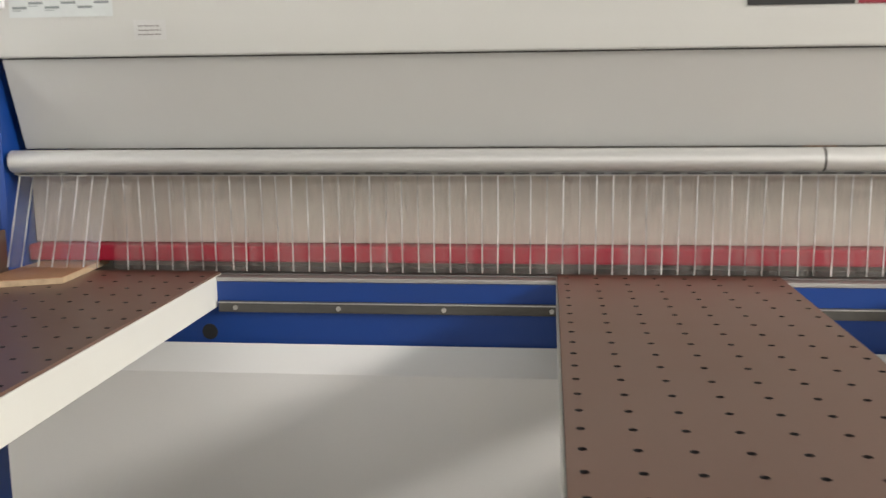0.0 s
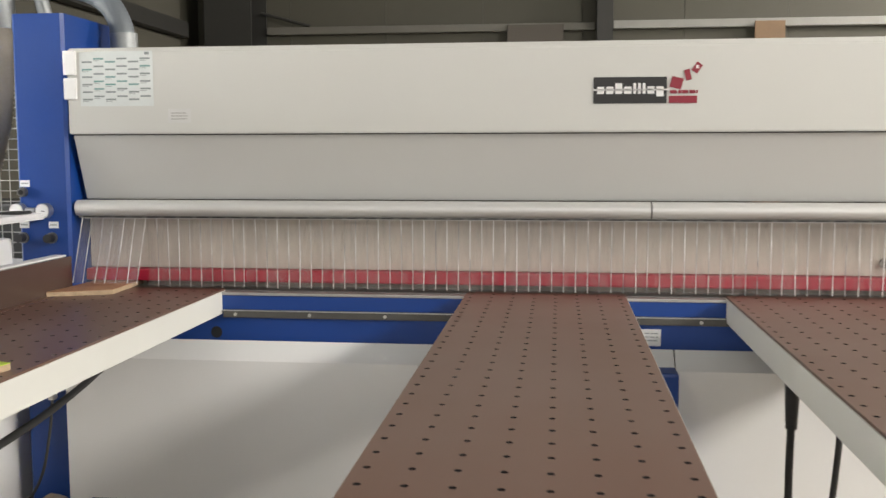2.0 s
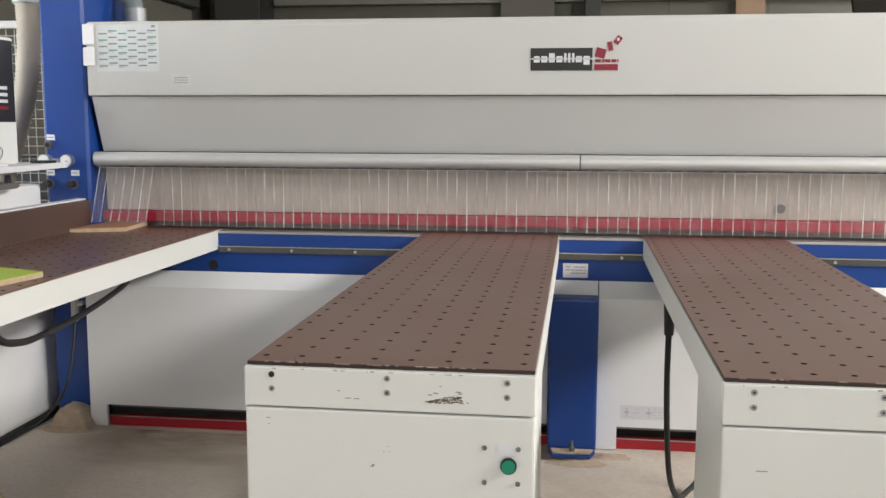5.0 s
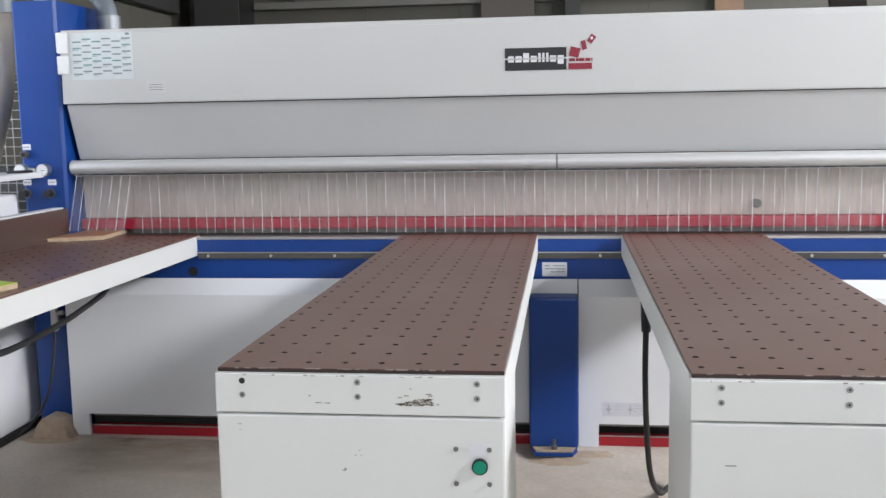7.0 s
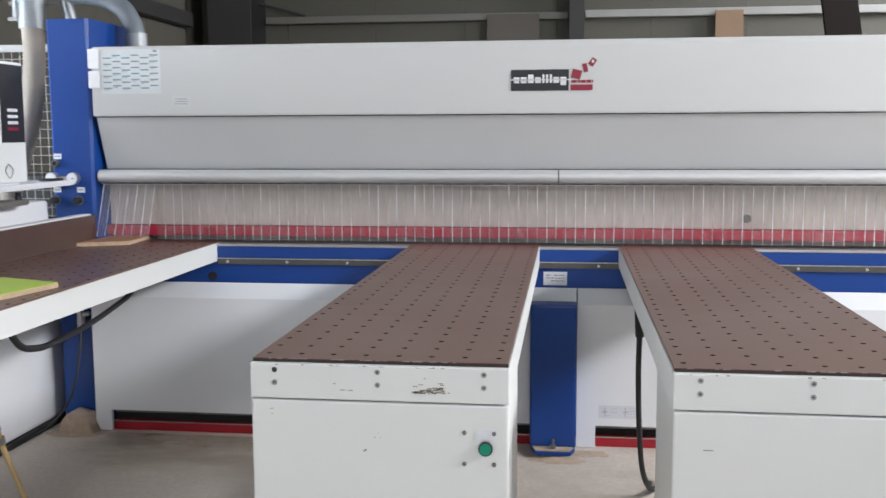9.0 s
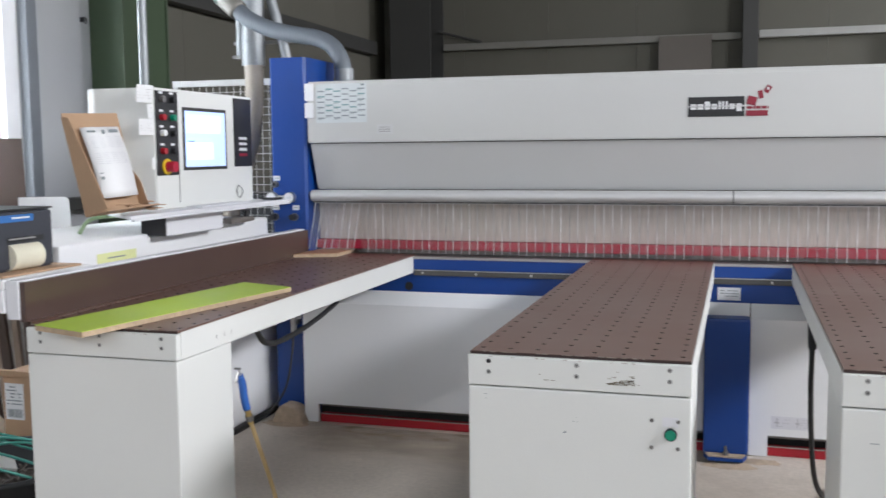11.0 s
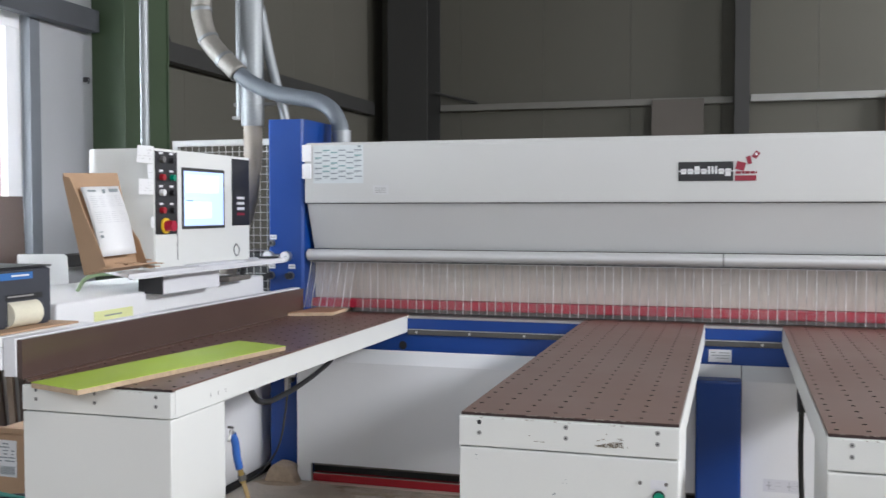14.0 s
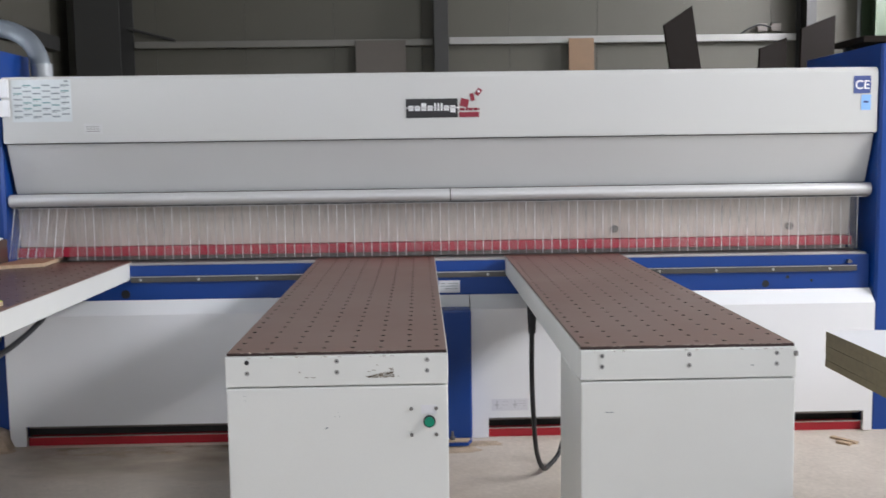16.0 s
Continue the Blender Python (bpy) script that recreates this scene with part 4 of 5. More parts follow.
for i in range(5):
    ob = thing("stacked_board", "white laminated board in a stack", "board", "stacked white boards")
    z = 0.676 + i * 0.026
    part("core", box(1.47 + 0.001 * (i % 2), 3.4, -3.4, -1.515 - 0.001 * (i % 3), z, z + 0.0258, 0.001), material("olive_edge", (0.24, 0.2, 0.12), 0.7, vary=0.15, scale=30), ob, "grey brown board edge")
    if i == 4:
        part("face", box(1.47, 3.4, -3.4, -1.515, z + 0.0259, z + 0.0266), FRAMEWHITE, ob)
tre = thing("trestle", "grey steel trestle carrying a board stack", "trestle")
part("beam", box(2.0, 2.06, -3.3, -1.7, 0.616, 0.6755, 0.003), GIRDER, tre)
part("beam", box(3.0, 3.06, -3.3, -1.7, 0.616, 0.6755, 0.003), GIRDER, tre)
for x in (2.0, 3.0):
    for y in (-3.2, -1.8):
        part("leg", box(x, x + 0.06, y - 0.03, y + 0.03, 0, 0.6155, 0.003), GIRDER, tre)

# ---- cables and air line under the tables ----
cable = thing("table_cable", "black cable hanging from the table to floor", "cable")
part("plug", rod((0.468, -0.885, 0.70), (0.468, -0.885, 0.846), 0.016, 0.022), BLACK, cable)
part("cord", pipe([(0.468, -0.885, 0.73), (0.467, -0.88, 0.55), (0.475, -0.86, 0.35), (0.495, -0.80, 0.16), (0.535, -0.70, 0.045), (0.58, -0.60, 0.025), (0.64, -0.52, 0.07), (0.69, -0.47, 0.25), (0.72, -0.45, 0.5), (0.74, -0.44, 0.85)], 0.0108, 8, 10), RUBBER, cable)
hose = thing("hanging_hose", "black hose sagging under the air table", "hose")
part("hose_line", pipe([(-1.54, -1.72, 0.846), (-1.56, -1.62, 0.775), (-1.60, -1.47, 0.735), (-1.63, -1.32, 0.716), (-1.70, -0.95, 0.70), (-1.77, -0.55, 0.705), (-1.84, -0.2, 0.725), (-1.90, 0.0, 0.80)], 0.0118, 8, 10), RUBBER, hose)
gun = thing("air_gun", "blue compressed air gun hung on the cabinet", "air gun")
part("gun_hook", rod((-1.492, -1.965, 0.745), (-1.47, -1.965, 0.745), 0.004, seg=8), STEEL, gun)
part("gun_nose", pipe([(-1.478, -1.985, 0.70), (-1.476, -1.97, 0.735), (-1.476, -1.955, 0.72)], 0.006, 6, 8), ALU, gun)
part("gun_handle", pipe([(-1.476, -1.962, 0.72), (-1.474, -1.945, 0.685), (-1.475, -1.935, 0.64), (-1.474, -1.918, 0.59)], 0.014, 6, 10), material("blue_plastic", (0.03, 0.12, 0.42), 0.4), gun, "blue plastic grip")
part("coupling", rod((-1.474, -1.918, 0.592), (-1.470, -1.90, 0.535), 0.011, seg=12), BRASS, gun)
part("coupling_collar", rod((-1.472, -1.908, 0.565), (-1.471, -1.902, 0.545), 0.0145, seg=12), STEEL, gun)
part("air_hose", pipe([(-1.470, -1.90, 0.54), (-1.462, -1.86, 0.44), (-1.452, -1.80, 0.30), (-1.44, -1.73, 0.12), (-1.43, -1.68, 0.03), (-1.40, -1.58, 0.012), (-1.30, -1.45, 0.010)], 0.0085, 8, 10), TANHOSE, gun, "tan air hose")
one("floor_strap", box(-1.62, -1.36, -1.72, -1.69, 0.0, 0.004, turn=Matrix.Rotation(radians(4), 4, "Z")), STRAP, "flat green packing strap lying on floor", "strap")

# ---- control corner at the side of the saw ----
cab = thing("switch_cabinet", "white switch cabinet with a flat worktop", "cabinet")
part("cabinet_body", box(-2.92, -2.375, -1.08, 0.30, 0.03, 1.02, 0.02), FRAMEWHITE, cab)
part("worktop", box(-2.98, -2.325, -1.80, -0.05, 1.022, 1.14, 0.012), FRAMEWHITE, cab, "thick white worktop")
yl = part("yellow_label", box(-2.3249, -2.3235, -1.57, -1.30, 1.03, 1.085), material("pale_yellow", (0.72, 0.74, 0.36), 0.6, vary=0.03), cab, "pale yellow label")
part("print_bar", box(-2.3234, -2.3228, -1.5, -1.38, 1.06, 1.066), INK, yl)
part("plinth", box(-2.90, -2.36, -1.05, 0.28, 0, 0.0298), BLACK, cab)
part("worktop_leg", box(-2.95, -2.90, -1.77, -1.72, 0, 1.0218, 0.003), FRAMEWHITE, cab)

desk = thing("printer_desk", "pale grey side desk carrying the label printer", "desk")
part("desk_top", box(-3.3, -2.156, -2.30, -1.82, 1.045, 1.078, 0.004), FRAMEWHITE, desk)
part("desk_apron", box(-3.3, -2.156, -2.302, -2.275, 0.966, 1.0445, 0.003), LABEL, desk)
for x in (-3.28, -2.23):
    part("desk_leg", box(x, x + 0.05, -1.88, -1.83, 0, 1.0445, 0.003), LABEL, desk)
part("desk_mat", box(-2.5, -2.18, -2.27, -1.86, 1.0782, 1.086, 0.002), CARD, desk, "scrap of cardboard")

pr = thing("label_printer", "dark grey label printer on the side desk", "printer")
prof = [(-2.80, 1.0865), (-2.25, 1.0865), (-2.25, 1.295), (-2.40, 1.298), (-2.52, 1.302), (-2.60, 1.275), (-2.80, 1.25)]
part("housing", extruded([(u, v) for u, v in prof], "y", -2.245, -1.925, 0.008), PRINTER, pr)
part("lid_edge", box(-2.52, -2.242, -2.24, -1.93, 1.298, 1.304, 0.002), BLACK, pr)
fp = part("front_panel", box(-2.2495, -2.2455, -2.235, -1.935, 1.095, 1.29, 0.002), PRINTER, pr)
part("blue_badge", box(-2.2454, -2.2445, -2.21, -2.03, 1.258, 1.283), material("badge_blue", (0.03, 0.14, 0.4), 0.4), pr, "blue printed badge")
part("print_bar", box(-2.2443, -2.2438, -2.14, -2.05, 1.269, 1.275), LABEL, pr)
part("slot", box(-2.2454, -2.2440, -2.17, -1.98, 1.185, 1.205), BLACK, pr)
part("slot_edge", box(-2.2439, -2.2400, -2.16, -2.03, 1.196, 1.201), ALU, pr)
part("paper_roll", rod((-2.262, -2.16, 1.135), (-2.262, -2.01, 1.135), 0.048, seg=28), material("label_backing", (0.70, 0.66, 0.52), 0.7), pr, "cream label paper roll")

con = thing("control_console", "white machine control console hung on a pole", "control panel")
CX = -2.30
part("housing", extruded([(-2.612, -1.16), (CX, -1.16), (CX, -0.26), (-2.655, -0.26), (-2.655, -1.145)], "z", 1.2425, 1.785, 0.005), WHITE, con)
part("panel_seam", box(CX, CX + 0.0012, -0.976, -0.972, 1.27, 1.775), GIRDER, con)
strip_ = part("switch_strip", box(CX, CX + 0.006, -1.155, -0.985, 1.395, 1.772, 0.002), BLACK, con, "black switch strip")
for r, (zz, cols) in enumerate(((1.735, (STEEL, BLACK)), (1.655, (REDPAINT, DISC_GREEN)), (1.585, (PAPER, BLACK)), (1.505, (REDPAINT, BLACK)))):
    for c, mt_ in enumerate(cols):
        yy = -1.115 + c * 0.085
        part("switch", rod((CX + 0.006, yy, zz), (CX + 0.026, yy, zz), 0.0145, seg=18), mt_, strip_)
        part("switch_tag", box(CX + 0.0062, CX + 0.007, yy - 0.015, yy + 0.015, zz + 0.024, zz + 0.034), LABEL, strip_)
es = part("stop_collar", rod((CX + 0.0061, -1.085, 1.434), (CX + 0.014, -1.085, 1.434), 0.036, seg=28), YELLOW, strip_, "yellow stop switch collar")
part("stop_switch", rod((CX + 0.014, -1.085, 1.434), (CX + 0.055, -1.085, 1.434), 0.024, seg=24), RED, strip_, "red stop switch")
bez = part("screen_bezel", box(CX, CX + 0.004, -0.935, -0.535, 1.415, 1.708, 0.002), GIRDER, con, "dark screen bezel")
scr = part("screen", box(CX + 0.0041, CX + 0.0052, -0.92, -0.55, 1.43, 1.692), SCREEN, con, "lit computer screen")
part("screen_window", box(CX + 0.0053, CX + 0.0058, -0.905, -0.67, 1.465, 1.545), SCREEN_PALE, scr)
part("screen_window", box(CX + 0.0053, CX + 0.0058, -0.905, -0.60, 1.59, 1.672), SCREEN_PALE, scr)
part("screen_bar", box(CX + 0.0053, CX + 0.0058, -0.91, -0.68, 1.55, 1.566), SCREEN_GREEN, scr)
part("screen_bar", box(CX + 0.0059, CX + 0.0062, -0.90, -0.84, 1.548, 1.553), INK, scr)
kp = part("drive_panel", box(CX, CX + 0.006, -0.455, -0.275, 1.425, 1.772, 0.002), BLACK, con, "black drive panel")
for i in range(4):
    part("panel_tag", box(CX + 0.0062, CX + 0.007, -0.41, -0.33, 1.478 + i * 0.028, 1.492 + i * 0.028), LABEL if i else LOGO_RED, kp)
part("key_ring", pipe([(CX + 0.004, -0.42, 1.33), (CX + 0.008, -0.45, 1.30), (CX + 0.008, -0.42, 1.265), (CX + 0.008, -0.39, 1.30), (CX + 0.004, -0.42, 1.33)], 0.002, 8, 6), STEEL, con)
part("tray", extruded([(-2.62, -1.165), (-2.165, -1.56), (-2.165, -0.10), (-2.62, -0.10)], "z", 1.226, 1.242, 0.004), LABEL, con, "pale keyboard tray")
part("tray_lip", box(-2.178, -2.160, -1.54, -0.10, 1.218, 1.2258, 0.003), LABEL, con)
part("keyboard", box(-2.285, -2.20, -0.95, -0.5, 1.2422, 1.250, 0.004), LABEL, con)
part("tray_mouse", extruded([(-2.27, -0.23), (-2.20, -0.22), (-2.19, -0.13), (-2.26, -0.14)], "z", 1.2422, 1.253, 0.004), BLACK, con)
part("support_arm", box(-2.36, -2.235, -1.195, -0.70, 1.128, 1.2255, 0.006), LABEL, con, "square support arm")
part("arm_cap", box(-2.358, -2.237, -1.204, -1.1955, 1.130, 1.2235), BLACK, con, "black end cap")
part("pole", rod((-2.515, -0.90, 1.783), (-2.515, -0.90, HZ), 0.021), GALV, con, "thin galvanised hanging pole")
part("arm_stand", extruded([(-2.36, -0.60), (-2.24, -0.60), (-2.25, -0.34), (-2.35, -0.34)], "z", 1.1405, 1.165, 0.006), GREYBOARD, con, "grey stand foot")
part("stand_knob", rod((-2.27, -0.40, 1.165), (-2.27, -0.40, 1.20), 0.016, 0.012, seg=14), BLACK, con)
part("foot_pole", rod((-2.515, -0.90, 1.141), (-2.515, -0.90, 1.2255), 0.03), GALV, con)
for w, z0, z1, sk in ((0.072, 1.715, 1.792, 3), (0.026, 1.648, 1.712, -4), (0.066, 1.575, 1.645, 1), (0.014, 1.425, 1.475, 0)):
    # notes stuck by one edge, standing off towards the room
    tn = Matrix.Translation((CX - 0.002, -1.1615, 0)) @ Matrix.Rotation(radians(48), 4, "Z") @ Matrix.Translation((0, 0, (z0 + z1) / 2)) @ Matrix.Rotation(radians(sk), 4, "Y") @ Matrix.Translation((0, 0, -(z0 + z1) / 2))
    n_ = part("paper_note", box(-w, 0, -0.001, 0, z0, z1, turn=tn), PAPER, con, "white paper note")
    bm = bars(4, -0.0012, -w + 0.005, -0.006, z0 + 0.012, z1 - 0.012, 31, 0.5, 0.07)
    bmesh.ops.transform(bm, matrix=tn, verts=bm.verts)
    part("print_bar", bm, GREYBOARD, n_)
part("green_cord", pipe([(-2.40, -1.0, 1.215), (-2.47, -1.13, 1.218), (-2.58, -1.25, 1.205), (-2.62, -1.29, 1.141)], 0.009, 8, 8), material("green_cord", (0.32, 0.45, 0.25), 0.5), con)

# cardboard document holder resting on the tray, with sheets
doc = thing("document_holder", "slanted brown cardboard holder with printed sheets", "document holder")
tilt = Matrix.Translation((-2.325, -1.43, 1.245)) @ Matrix.Rotation(radians(84), 4, "Z") @ Matrix.Rotation(radians(-2), 4, "Y") @ Matrix.Rotation(radians(-13), 4, "X")
part("back_sheet", box(-0.165, 0.155, 0.0, 0.006, 0.0, 0.43, 0.001, turn=tilt), CARD, doc)
part("side_flap", extruded([(0.006, 0.0), (-0.115, 0.012), (-0.10, 0.10), (-0.03, 0.405), (0.006, 0.415)], "x", -0.171, -0.1652, 0.001), CARD, doc).matrix_world = tilt
part("bottom_flap", box(-0.165, 0.155, -0.105, 0.0, 0.002, 0.008, 0.001, turn=tilt), CARD, doc)
part("worn_flap", extruded([(0.006, 0.0), (-0.05, 0.01), (-0.035, 0.12), (0.006, 0.20)], "x", 0.1552, 0.160, 0.001), CARD, doc).matrix_world = tilt


def bent_sheet(x0, x1, z0, z1, lift, skew):
    """A sheet that stands off its back with a belly in the middle."""
    vs, fs, n = [], [], 10
    for i in range(n + 1):
        f = i / n
        y = lift - 0.028 * (1 - f) ** 1.6 - 0.012 * math.sin(math.pi * f) - 0.004 * f
        vs += [(x0 + skew * f, y, z0 + (z1 - z0) * f), (x1 + skew * f, y - 0.004 * math.sin(3 * f), z0 + (z1 - z0) * f)]
    for i in range(n):
        fs.append((2 * i, 2 * i + 1, 2 * i + 3, 2 * i + 2))
    me = bpy.data.meshes.new("tmp")
    me.from_pydata(vs, [], fs)
    bm = bmesh.new()
    bm.from_mesh(me)
    bpy.data.meshes.remove(me)
    bmesh.ops.solidify(bm, geom=bm.faces[:], thickness=0.0006)
    for f in bm.faces:
        f.smooth = True
    bmesh.ops.transform(bm, matrix=tilt, verts=bm.verts)
    return bm


for lift, skew in ((-0.012, 0.0), (-0.020, 0.006)):
    part("printed_sheet", bent_sheet(-0.105, 0.105, 0.062, 0.365, lift, skew), PAPER, doc, "white printed sheet")


def on_sheet(cx, cz, w, h, bm):
    f = (cz - 0.062) / 0.303
    y = -0.020 - 0.028 * (1 - f) ** 1.6 - 0.012 * math.sin(math.pi * f) - 0.004 * f
    box(cx - w / 2 + 0.006 * f, cx + w / 2 + 0.006 * f, y - 0.0065, y - 0.0060, cz - h / 2, cz + h / 2, bm=bm, turn=tilt)


bm = bmesh.new()
for cx, cz, w, h in ((-0.07, 0.345, 0.05, 0.008), (0.0, 0.342, 0.018, 0.018), (0.06, 0.345, 0.055, 0.014), (-0.085, 0.165, 0.02, 0.004), (-0.085, 0.145, 0.02, 0.012)):
    on_sheet(cx, cz, w, h, bm)
part("print_bar", bm, INK, doc)
bm = bmesh.new()
for i in range(4):
    for z0 in (0.275, 0.205):
        for q in range(6):
            on_sheet(-0.075 + i * 0.049, z0 + q * 0.009, 0.034, 0.0011, bm)
part("print_bar", bm, FAINT, doc)
bm = bmesh.new()
rng = random.Random(5)
for i in range(7):
    m = Matrix.Translation((-2.255 + rng.uniform(-0.03, 0.03), -1.36 + rng.uniform(-0.09, 0.11), 1.258 + 0.005 * i)) @ Matrix.Rotation(rng.uniform(0, 3), 4, "Z")
    box(-0.05, 0.05, -0.012, 0.012, -0.002, 0.002, bm=bm, turn=m)
part("paper_scraps", bm, CARD, doc)

# wire fence behind the console
mesh_f = thing("wire_fence", "white framed wire mesh guard panel", "guard fence")
MY = 0.80
for a, b, c, d in ((-3.42, -2.36, 1.93, 1.97), (-3.42, -2.36, 0.25, 0.29), (-3.42, -3.38, 0.0, 1.93), (-2.40, -2.36, 0.0, 1.93)):
    part("fence_frame", box(a, b, MY - 0.02, MY + 0.02, c, d, 0.003), WIRE, mesh_f)
wires_v = rod((0, 0, 0.29), (0, 0, 1.93), 0.003, seg=6)
wv = part("wire", wires_v, WIRE, mesh_f)
wv.matrix_world = pose(-3.33, MY, 0)
for i in range(1, 19):
    o = new("wire", wv.data)
    o.parent = mesh_f
    o.matrix_world = pose(-3.33 + i * 0.05, MY, 0)
wh = part("wire", rod((-3.38, 0, 0), (-2.40, 0, 0), 0.0025, seg=6), WIRE, mesh_f)
wh.matrix_world = pose(0, MY - 0.006, 0.34)
for i in range(1, 32):
    o = new("wire", wh.data)
    o.parent = mesh_f
    o.matrix_world = pose(0, MY - 0.006, 0.34 + i * 0.05)
one("dark_bin", box(-3.5, -2.62, 0.95, 1.5, 0.0, 1.22, 0.02), TUBBLACK, "black crate behind the wire fence", "crate")

# dust extraction pipes
ext = thing("extraction_hose", "grey flexible dust hose curving onto the saw", "dust hose")
part("collar", rod((-1.985, 0.28, 1.878), (-1.99, 0.28, 1.965), 0.054, 0.057, 24), GALV, ext)
part("flexible_hose", pipe([(-1.99, 0.28, 1.94), (-2.005, 0.285, 2.01), (-2.055, 0.29, 2.09), (-2.15, 0.30, 2.145), (-2.30, 0.31, 2.175), (-2.45, 0.32, 2.21), (-2.60, 0.33, 2.275), (-2.70, 0.34, 2.35)], 0.049, 12, 20, 0.003), HOSE_GREY, ext)
part("metal_bend", pipe([(-2.68, 0.34, 2.33), (-2.80, 0.35, 2.44), (-2.90, 0.36, 2.56), (-2.95, 0.37, 2.75), (-2.95, 0.38, 3.1), (-2.95, 0.38, HZ)], 0.060, 8, 20), TAPE, ext, "pipe bend wrapped in pale tape")
for a_, b_ in (((-2.893, 0.359, 2.545), (-2.902, 0.360, 2.562)), ((-2.946, 0.369, 2.72), (-2.949, 0.370, 2.74))):
    part("pipe_band", rod(a_, b_, 0.0655, seg=20), GALV, ext)
part("pipe_band", rod((-2.775, 0.348, 2.415), (-2.79, 0.349, 2.43), 0.064, seg=20), GALV, ext)
d2 = thing("vertical_duct", "shiny galvanised vertical duct with beige hose", "duct")
part("duct_pipe", rod((-2.70, 0.55, 2.03), (-2.70, 0.55, HZ), 0.072, seg=28), GALV, d2)
part("duct_band", rod((-2.70, 0.55, 2.165), (-2.70, 0.55, 2.185), 0.077, seg=28), GALV, d2)
part("beige_hose", pipe([(-2.70, 0.55, 2.06), (-2.70, 0.55, 1.85), (-2.73, 0.55, 1.6), (-2.81, 0.56, 1.35), (-2.90, 0.57, 1.1), (-2.96, 0.58, 0.6), (-2.98, 0.6, 0.0)], 0.062, 24, 20, 0.007), HOSE_BEIGE, d2, "ribbed beige hose")
d3 = thing("vertical_duct", "slim galvanised duct beside a wider duct", "duct")
part("duct_pipe", pipe([(-2.66, 0.58, 2.78), (-2.60, 0.60, 2.45), (-2.52, 0.62, 2.12), (-2.49, 0.63, 1.9), (-2.48, 0.64, 1.4), (-2.48, 0.64, 0.0)], 0.032, 8, 16), GALV, d3)
part("duct_pipe", rod((-2.82, 0.62, 2.1), (-2.82, 0.62, HZ), 0.03, seg=20), GALV, d3)
part("duct_bracket", box(-2.86, -2.45, 0.60, 0.625, 2.165, 2.185), STEEL, d3)
part("duct_foot", box(-2.86, -2.79, 0.58, 0.66, 2.08, 2.1), STEEL, d3)

# ---- clutter between console and window ----
one("lean_panel", extruded([(-0.10, 0.0), (0.145, 0.0), (0.145, 0.41), (0.13, 0.425), (-0.10, 0.43)], "y", 0.0, 0.012, 0.003), FRAMEWHITE, "white plastic panel standing on a crate", "panel").matrix_world = pose(-3.08, -0.95, 0.861, -6, 0, 58)
one("parts_crate", box(-3.75, -2.99, -1.10, -0.4, 0.0, 0.86, 0.015), PALECRATE, "pale grey storage crate beneath a white panel", "crate")
db = one("brown_panel", box(-0.115, 0.115, 0, 0.018, 0, 0.715, 0.002), material("brown_melamine", (0.10, 0.062, 0.05), 0.4, vary=0.05), "dark brown upright board before the window", "board")
db.matrix_world = pose(-3.24, -1.02, 0.861, -4, 0, 62)
carton = thing("carton", "brown cardboard carton with a white label", "carton")
part("carton_body", box(-2.775, -2.435, -1.63, -1.36, 0.0, 0.585, 0.008), CARD, carton)
part("carton_flap", box(-2.775, -2.435, -1.66, -1.635, 0.575, 0.60, 0.003), CARD, carton)
cl_ = part("address_label", box(-2.762, -2.668, -1.6322, -1.6306, 0.385, 0.54), PAPER, carton, "white shipping label")
bm = bars(6, -1.6324, -2.754, -2.676, 0.445, 0.532, 41, 0.7, 0.35)
for i in range(12):
    box(-2.748 + i * 0.006, -2.748 + i * 0.006 + 0.003, -1.6332, -1.6323, 0.395, 0.43, bm=bm)
part("print_bar", bm, INK, cl_)
BROWNCUT = material("brown_offcut", (0.085, 0.058, 0.045), 0.6, vary=0.12, each=0.25)
GREYCUT = material("grey_offcut", (0.30, 0.235, 0.185), 0.8, vary=0.15, each=0.15)
for x, a, w, mat, h in ((-3.16, 9, 0.07, BROWNCUT, 1.0), (-3.09, 9, 0.03, GREYCUT, 0.94), (-3.05, 9, 0.05, BROWNCUT, 1.0), (-2.99, 7, 0.035, GREYCUT, 0.93), (-2.94, 5, 0.03, BROWNCUT, 0.96), (-2.86, 3, 0.12, CARD, 1.0)):
    ob = one("leaning_offcut", box(-w / 2, w / 2, -0.009, 0.009, 0, h, 0.002), mat, "narrow board offcut leaning under the desk", "board", "offcuts under the desk")
    ob.matrix_world = pose(x, -1.25 + 0.02 * a / 5, 0.002, -3, -a, 0)
tub = thing("waste_tub", "black round tub filled with straps and scraps", "tub")
tc = Vector((-2.50, -1.98, 0))
ring = bmesh.new()
prev = None
for r, z in ((0.24, 0.0), (0.255, 0.012), (0.305, 0.31), (0.325, 0.318), (0.328, 0.335), (0.312, 0.338), (0.30, 0.325), (0.25, 0.03), (0.0, 0.03)):
    cur = [ring.verts.new((tc.x + max(r, 0.001) * math.cos(k * math.tau / 40), tc.y + max(r, 0.001) * math.sin(k * math.tau / 40), z)) for k in range(40)]
    if prev:
        for k in range(40):
            ring.faces.new((prev[k], prev[(k + 1) % 40], cur[(k + 1) % 40], cur[k])).smooth = True
    prev = cur
bmesh.ops.recalc_face_normals(ring, faces=ring.faces)
part("tub_wall", ring, TUBBLACK, tub)
junk = bmesh.new()
rng = random.Random(17)
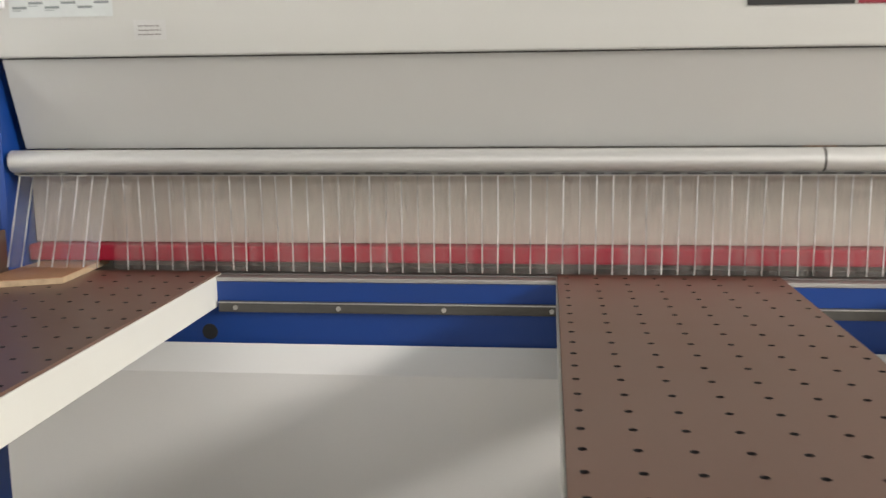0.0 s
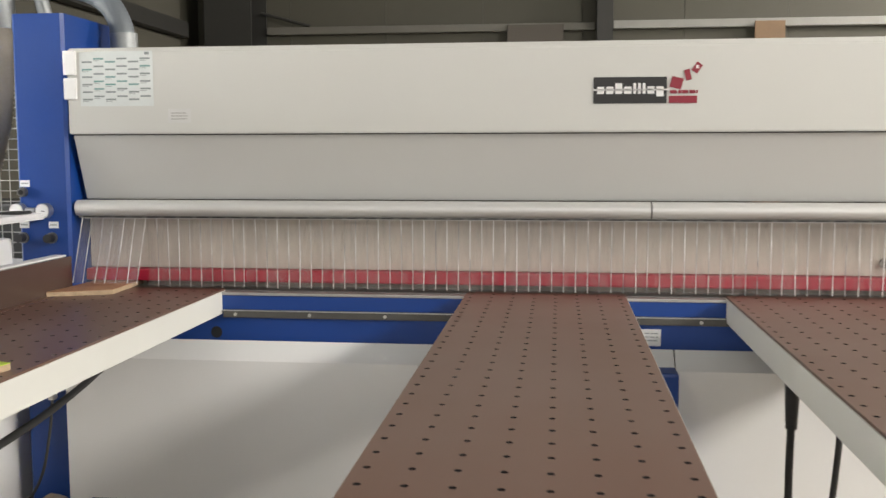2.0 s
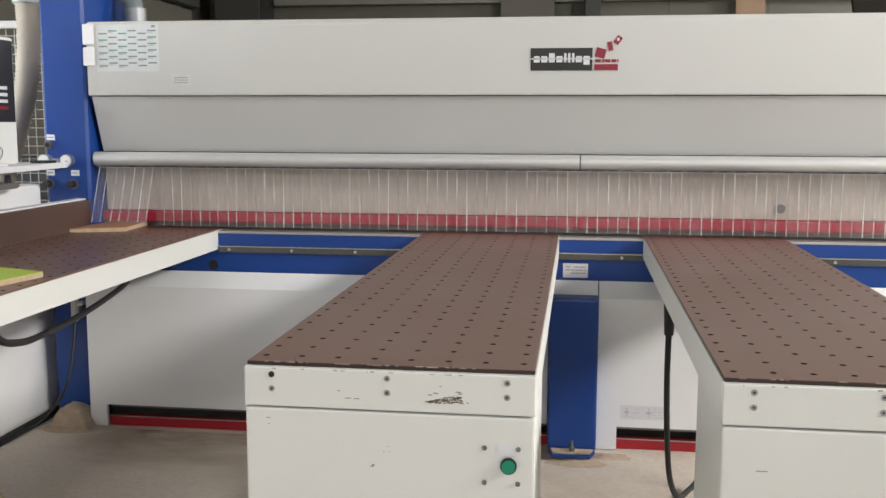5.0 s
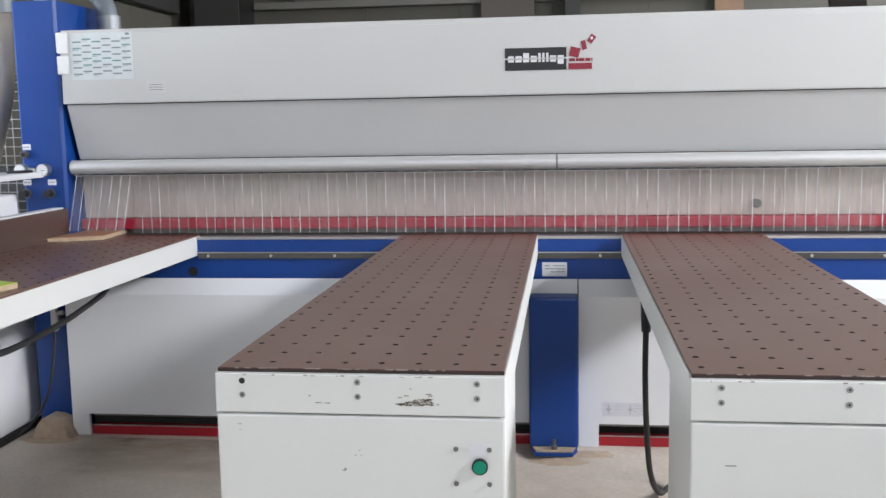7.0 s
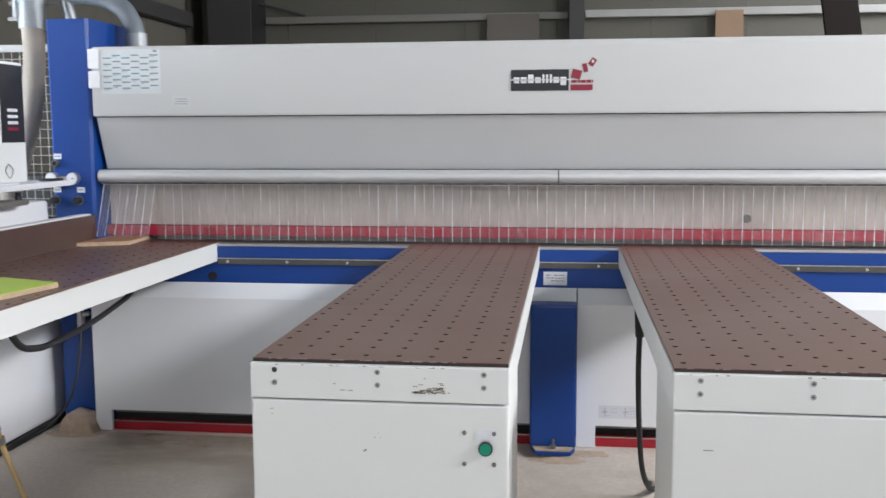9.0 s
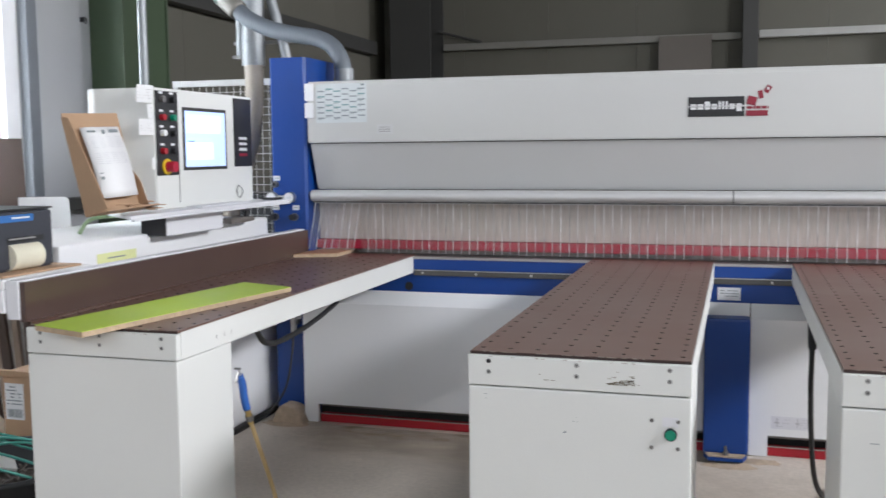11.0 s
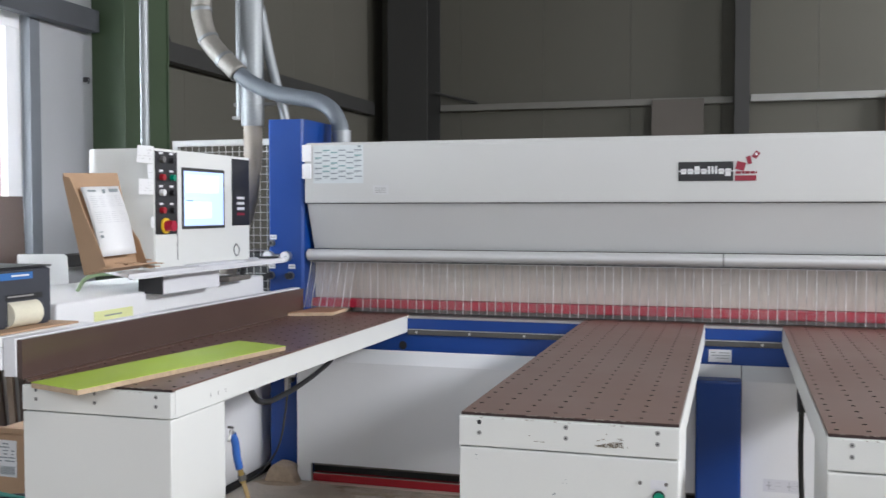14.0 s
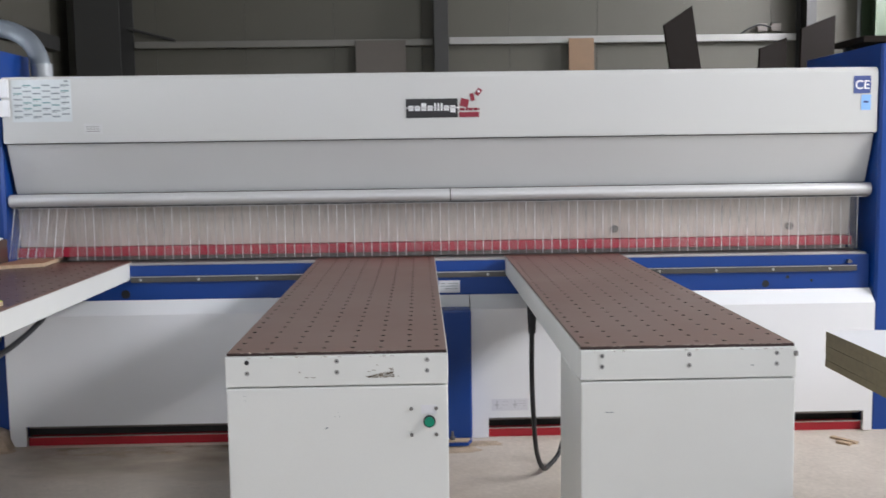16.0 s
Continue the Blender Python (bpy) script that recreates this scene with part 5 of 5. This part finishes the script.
for i in range(150):
    a, r = rng.uniform(0, 6.28), 0.25 * math.sqrt(rng.random())
    m = Matrix.Translation((tc.x + r * math.cos(a), tc.y + r * math.sin(a), 0.20 + rng.uniform(0, 0.03))) @ Euler((rng.uniform(-1, 1), rng.uniform(-1, 1), rng.uniform(0, 6))).to_matrix().to_4x4()
    s = rng.uniform(0.008, 0.03)
    box(-s, s, -s * 0.6, s * 0.6, -0.003, 0.003, bm=junk, turn=m)
rod((tc.x, tc.y, 0.03), (tc.x, tc.y, 0.205), 0.255, 0.27, 32, bm=junk)
part("scrap_fill", junk, material("scrap_mix", (0.16, 0.14, 0.12), 0.8, vary=0.5, scale=30), tub, "mixed dark scraps")
wsc = bmesh.new()
for dx, dy, a, w in ((-0.17, -0.14, 0.5, 0.08), (-0.10, -0.18, 1.6, 0.06), (-0.18, 0.04, 2.4, 0.085), (-0.02, -0.2, 0.2, 0.05), (-0.1, 0.12, 1.1, 0.06)):
    m = Matrix.Translation((tc.x + dx, tc.y + dy, 0.285)) @ Euler((0.5, 0.35, a)).to_matrix().to_4x4()
    box(-w, w, -w * 0.7, w * 0.7, -0.006, 0.006, 0.002, bm=wsc, turn=m)
part("white_scrap", wsc, BAG, tub, "crumpled white offcuts")
sb = bmesh.new()
for i in range(6):
    a0 = rng.uniform(-0.5, 0.5)
    pts = [(tc.x - 0.34 + rng.uniform(-0.06, 0.1), tc.y - 0.12 + rng.uniform(-0.1, 0.1), 0.30 + rng.uniform(0, 0.1)), (tc.x - 0.14 + rng.uniform(-0.06, 0.06), tc.y - 0.05 + a0 * 0.2, 0.37 + rng.uniform(-0.03, 0.06)),
           (tc.x + 0.06, tc.y + a0 * 0.3, 0.34 + rng.uniform(-0.03, 0.05)), (tc.x + 0.27, tc.y + a0 * 0.35, 0.33 + rng.uniform(0, 0.03))]
    pipe(pts, 0.0055, 8, 4, bm=sb)
part("strap_tangle", sb, STRAP, tub, "tangled green packing straps")
bag = bmesh.new()
bmesh.ops.create_icosphere(bag, subdivisions=4, radius=1)
for v in bag.verts:
    k = noise.noise(v.co * 1.6) * 0.25 + noise.noise(v.co * 5) * 0.07
    v.co = Vector((v.co.x * 0.17, v.co.y * 0.13, max(-0.98, v.co.z) * 0.21)) * (1 + k)
for f in bag.faces:
    f.smooth = True
zmin = min(v.co.z for v in bag.verts)
for v in bag.verts:
    v.co += Vector((-3.03, -1.56, -zmin))
one("white_bag", bag, BAG, "crumpled white plastic bag on the floor", "bag")
# offcuts and sawdust on the floor
for x, y, w, a in ((2.113, -0.25, 0.14, -55), (2.09, -0.30, 0.07, -48)):
    one("wood_offcut", box(-w / 2, w / 2, -0.014, 0.014, 0, 0.012, 0.001), CHIP, "small raw wood offcut on the floor", "offcut", "offcuts on the floor").matrix_world = pose(x, y, 0.0, 0, 0, a)
for x, y, r, s in ((-2.2, -0.14, 0.14, 1), (0.16, -0.26, 0.13, 2), (0.30, -0.17, 0.10, 3)):
    pile = bmesh.new()
    bmesh.ops.create_grid(pile, x_segments=24, y_segments=24, size=1)
    for v in pile.verts:
        d = v.co.xy.length
        h = max(0.0, 1 - d * (1 + 0.35 * noise.noise(Vector((v.co.x * 2, v.co.y * 2, s)))))
        v.co = Vector((x + v.co.x * r, y + v.co.y * r * 0.5, 0.014 * h * (1 + 0.5 * noise.noise(Vector((v.co.x * 6, v.co.y * 6, s)))) - 0.0004))
    for f in pile.faces:
        f.smooth = True
    one("sawdust", pile, DUST, "thin heap of pale sawdust on the floor", "sawdust", kind="stuff")


def dust_film(name, colour, cover):
    """Loose dust that thins out towards the edges of its sheet and lies in drifts."""
    m = material(name, colour, 0.95, vary=0.15, scale=9, fine=240, bump=0.2)
    n, l = m.node_tree.nodes, m.node_tree.links
    co, sep, ns, mp = n.new("ShaderNodeTexCoord"), n.new("ShaderNodeSeparateXYZ"), n.new("ShaderNodeTexNoise"), n.new("ShaderNodeMapping")
    mp.inputs["Scale"].default_value = (1, 2.2, 1)
    ns.inputs["Scale"].default_value, ns.inputs["Detail"].default_value, ns.inputs["Roughness"].default_value = 2.4, 10, 0.68
    l.new(co.outputs["Object"], mp.inputs[0])
    l.new(mp.outputs[0], ns.inputs[0])
    l.new(co.outputs["Generated"], sep.inputs[0])

    def calc(op, a, b):
        k = n.new("ShaderNodeMath")
        k.operation = op
        for q, v in enumerate((a, b)):
            if isinstance(v, (int, float)):
                k.inputs[q].default_value = v
            else:
                l.new(v, k.inputs[q])
        return k.outputs[0]

    def fade(v, lo, hi):
        r = n.new("ShaderNodeMapRange")
        r.interpolation_type = "SMOOTHSTEP"
        r.inputs[1].default_value, r.inputs[2].default_value = lo, hi
        l.new(v, r.inputs[0])
        return r.outputs[0]
    side = calc("MULTIPLY", fade(sep.outputs[0], 0.0, 0.25), fade(sep.outputs[0], 1.0, 0.75))
    rim = calc("MULTIPLY", side, fade(sep.outputs[1], 0.0, 0.9))
    mask = calc("MULTIPLY", fade(calc("ADD", ns.outputs[0], calc("MULTIPLY", rim, 0.25)), 0.38, 0.85), calc("MULTIPLY", rim, cover))
    tr, mx = n.new("ShaderNodeBsdfTransparent"), n.new("ShaderNodeMixShader")
    l.new(mask, mx.inputs[0])
    l.new(tr.outputs[0], mx.inputs[1])
    l.new(n["Principled BSDF"].outputs[0], mx.inputs[2])
    l.new(mx.outputs[0], n["Material Output"].inputs[0])
    return m


film_mat = dust_film("floor_dust", (0.42, 0.33, 0.24), 0.5)
for x0, x1, y0, y1, seed in ((-2.3, -0.35, -0.95, -0.10, 3.0),):
    dust = bmesh.new()
    bmesh.ops.create_grid(dust, x_segments=60, y_segments=30, size=0.5)
    for v in dust.verts:
        x, y = x0 + (x1 - x0) * (v.co.x + 0.5), y0 + (y1 - y0) * (v.co.y + 0.5)
        v.co = Vector((x, y, 0.0012 + 0.0008 * noise.noise(Vector((x * 9, y * 9, seed)))))
    for f in dust.faces:
        f.smooth = True
    one("sawdust", dust, film_mat, "thin film of brown sawdust along the saw base", "sawdust", kind="stuff")
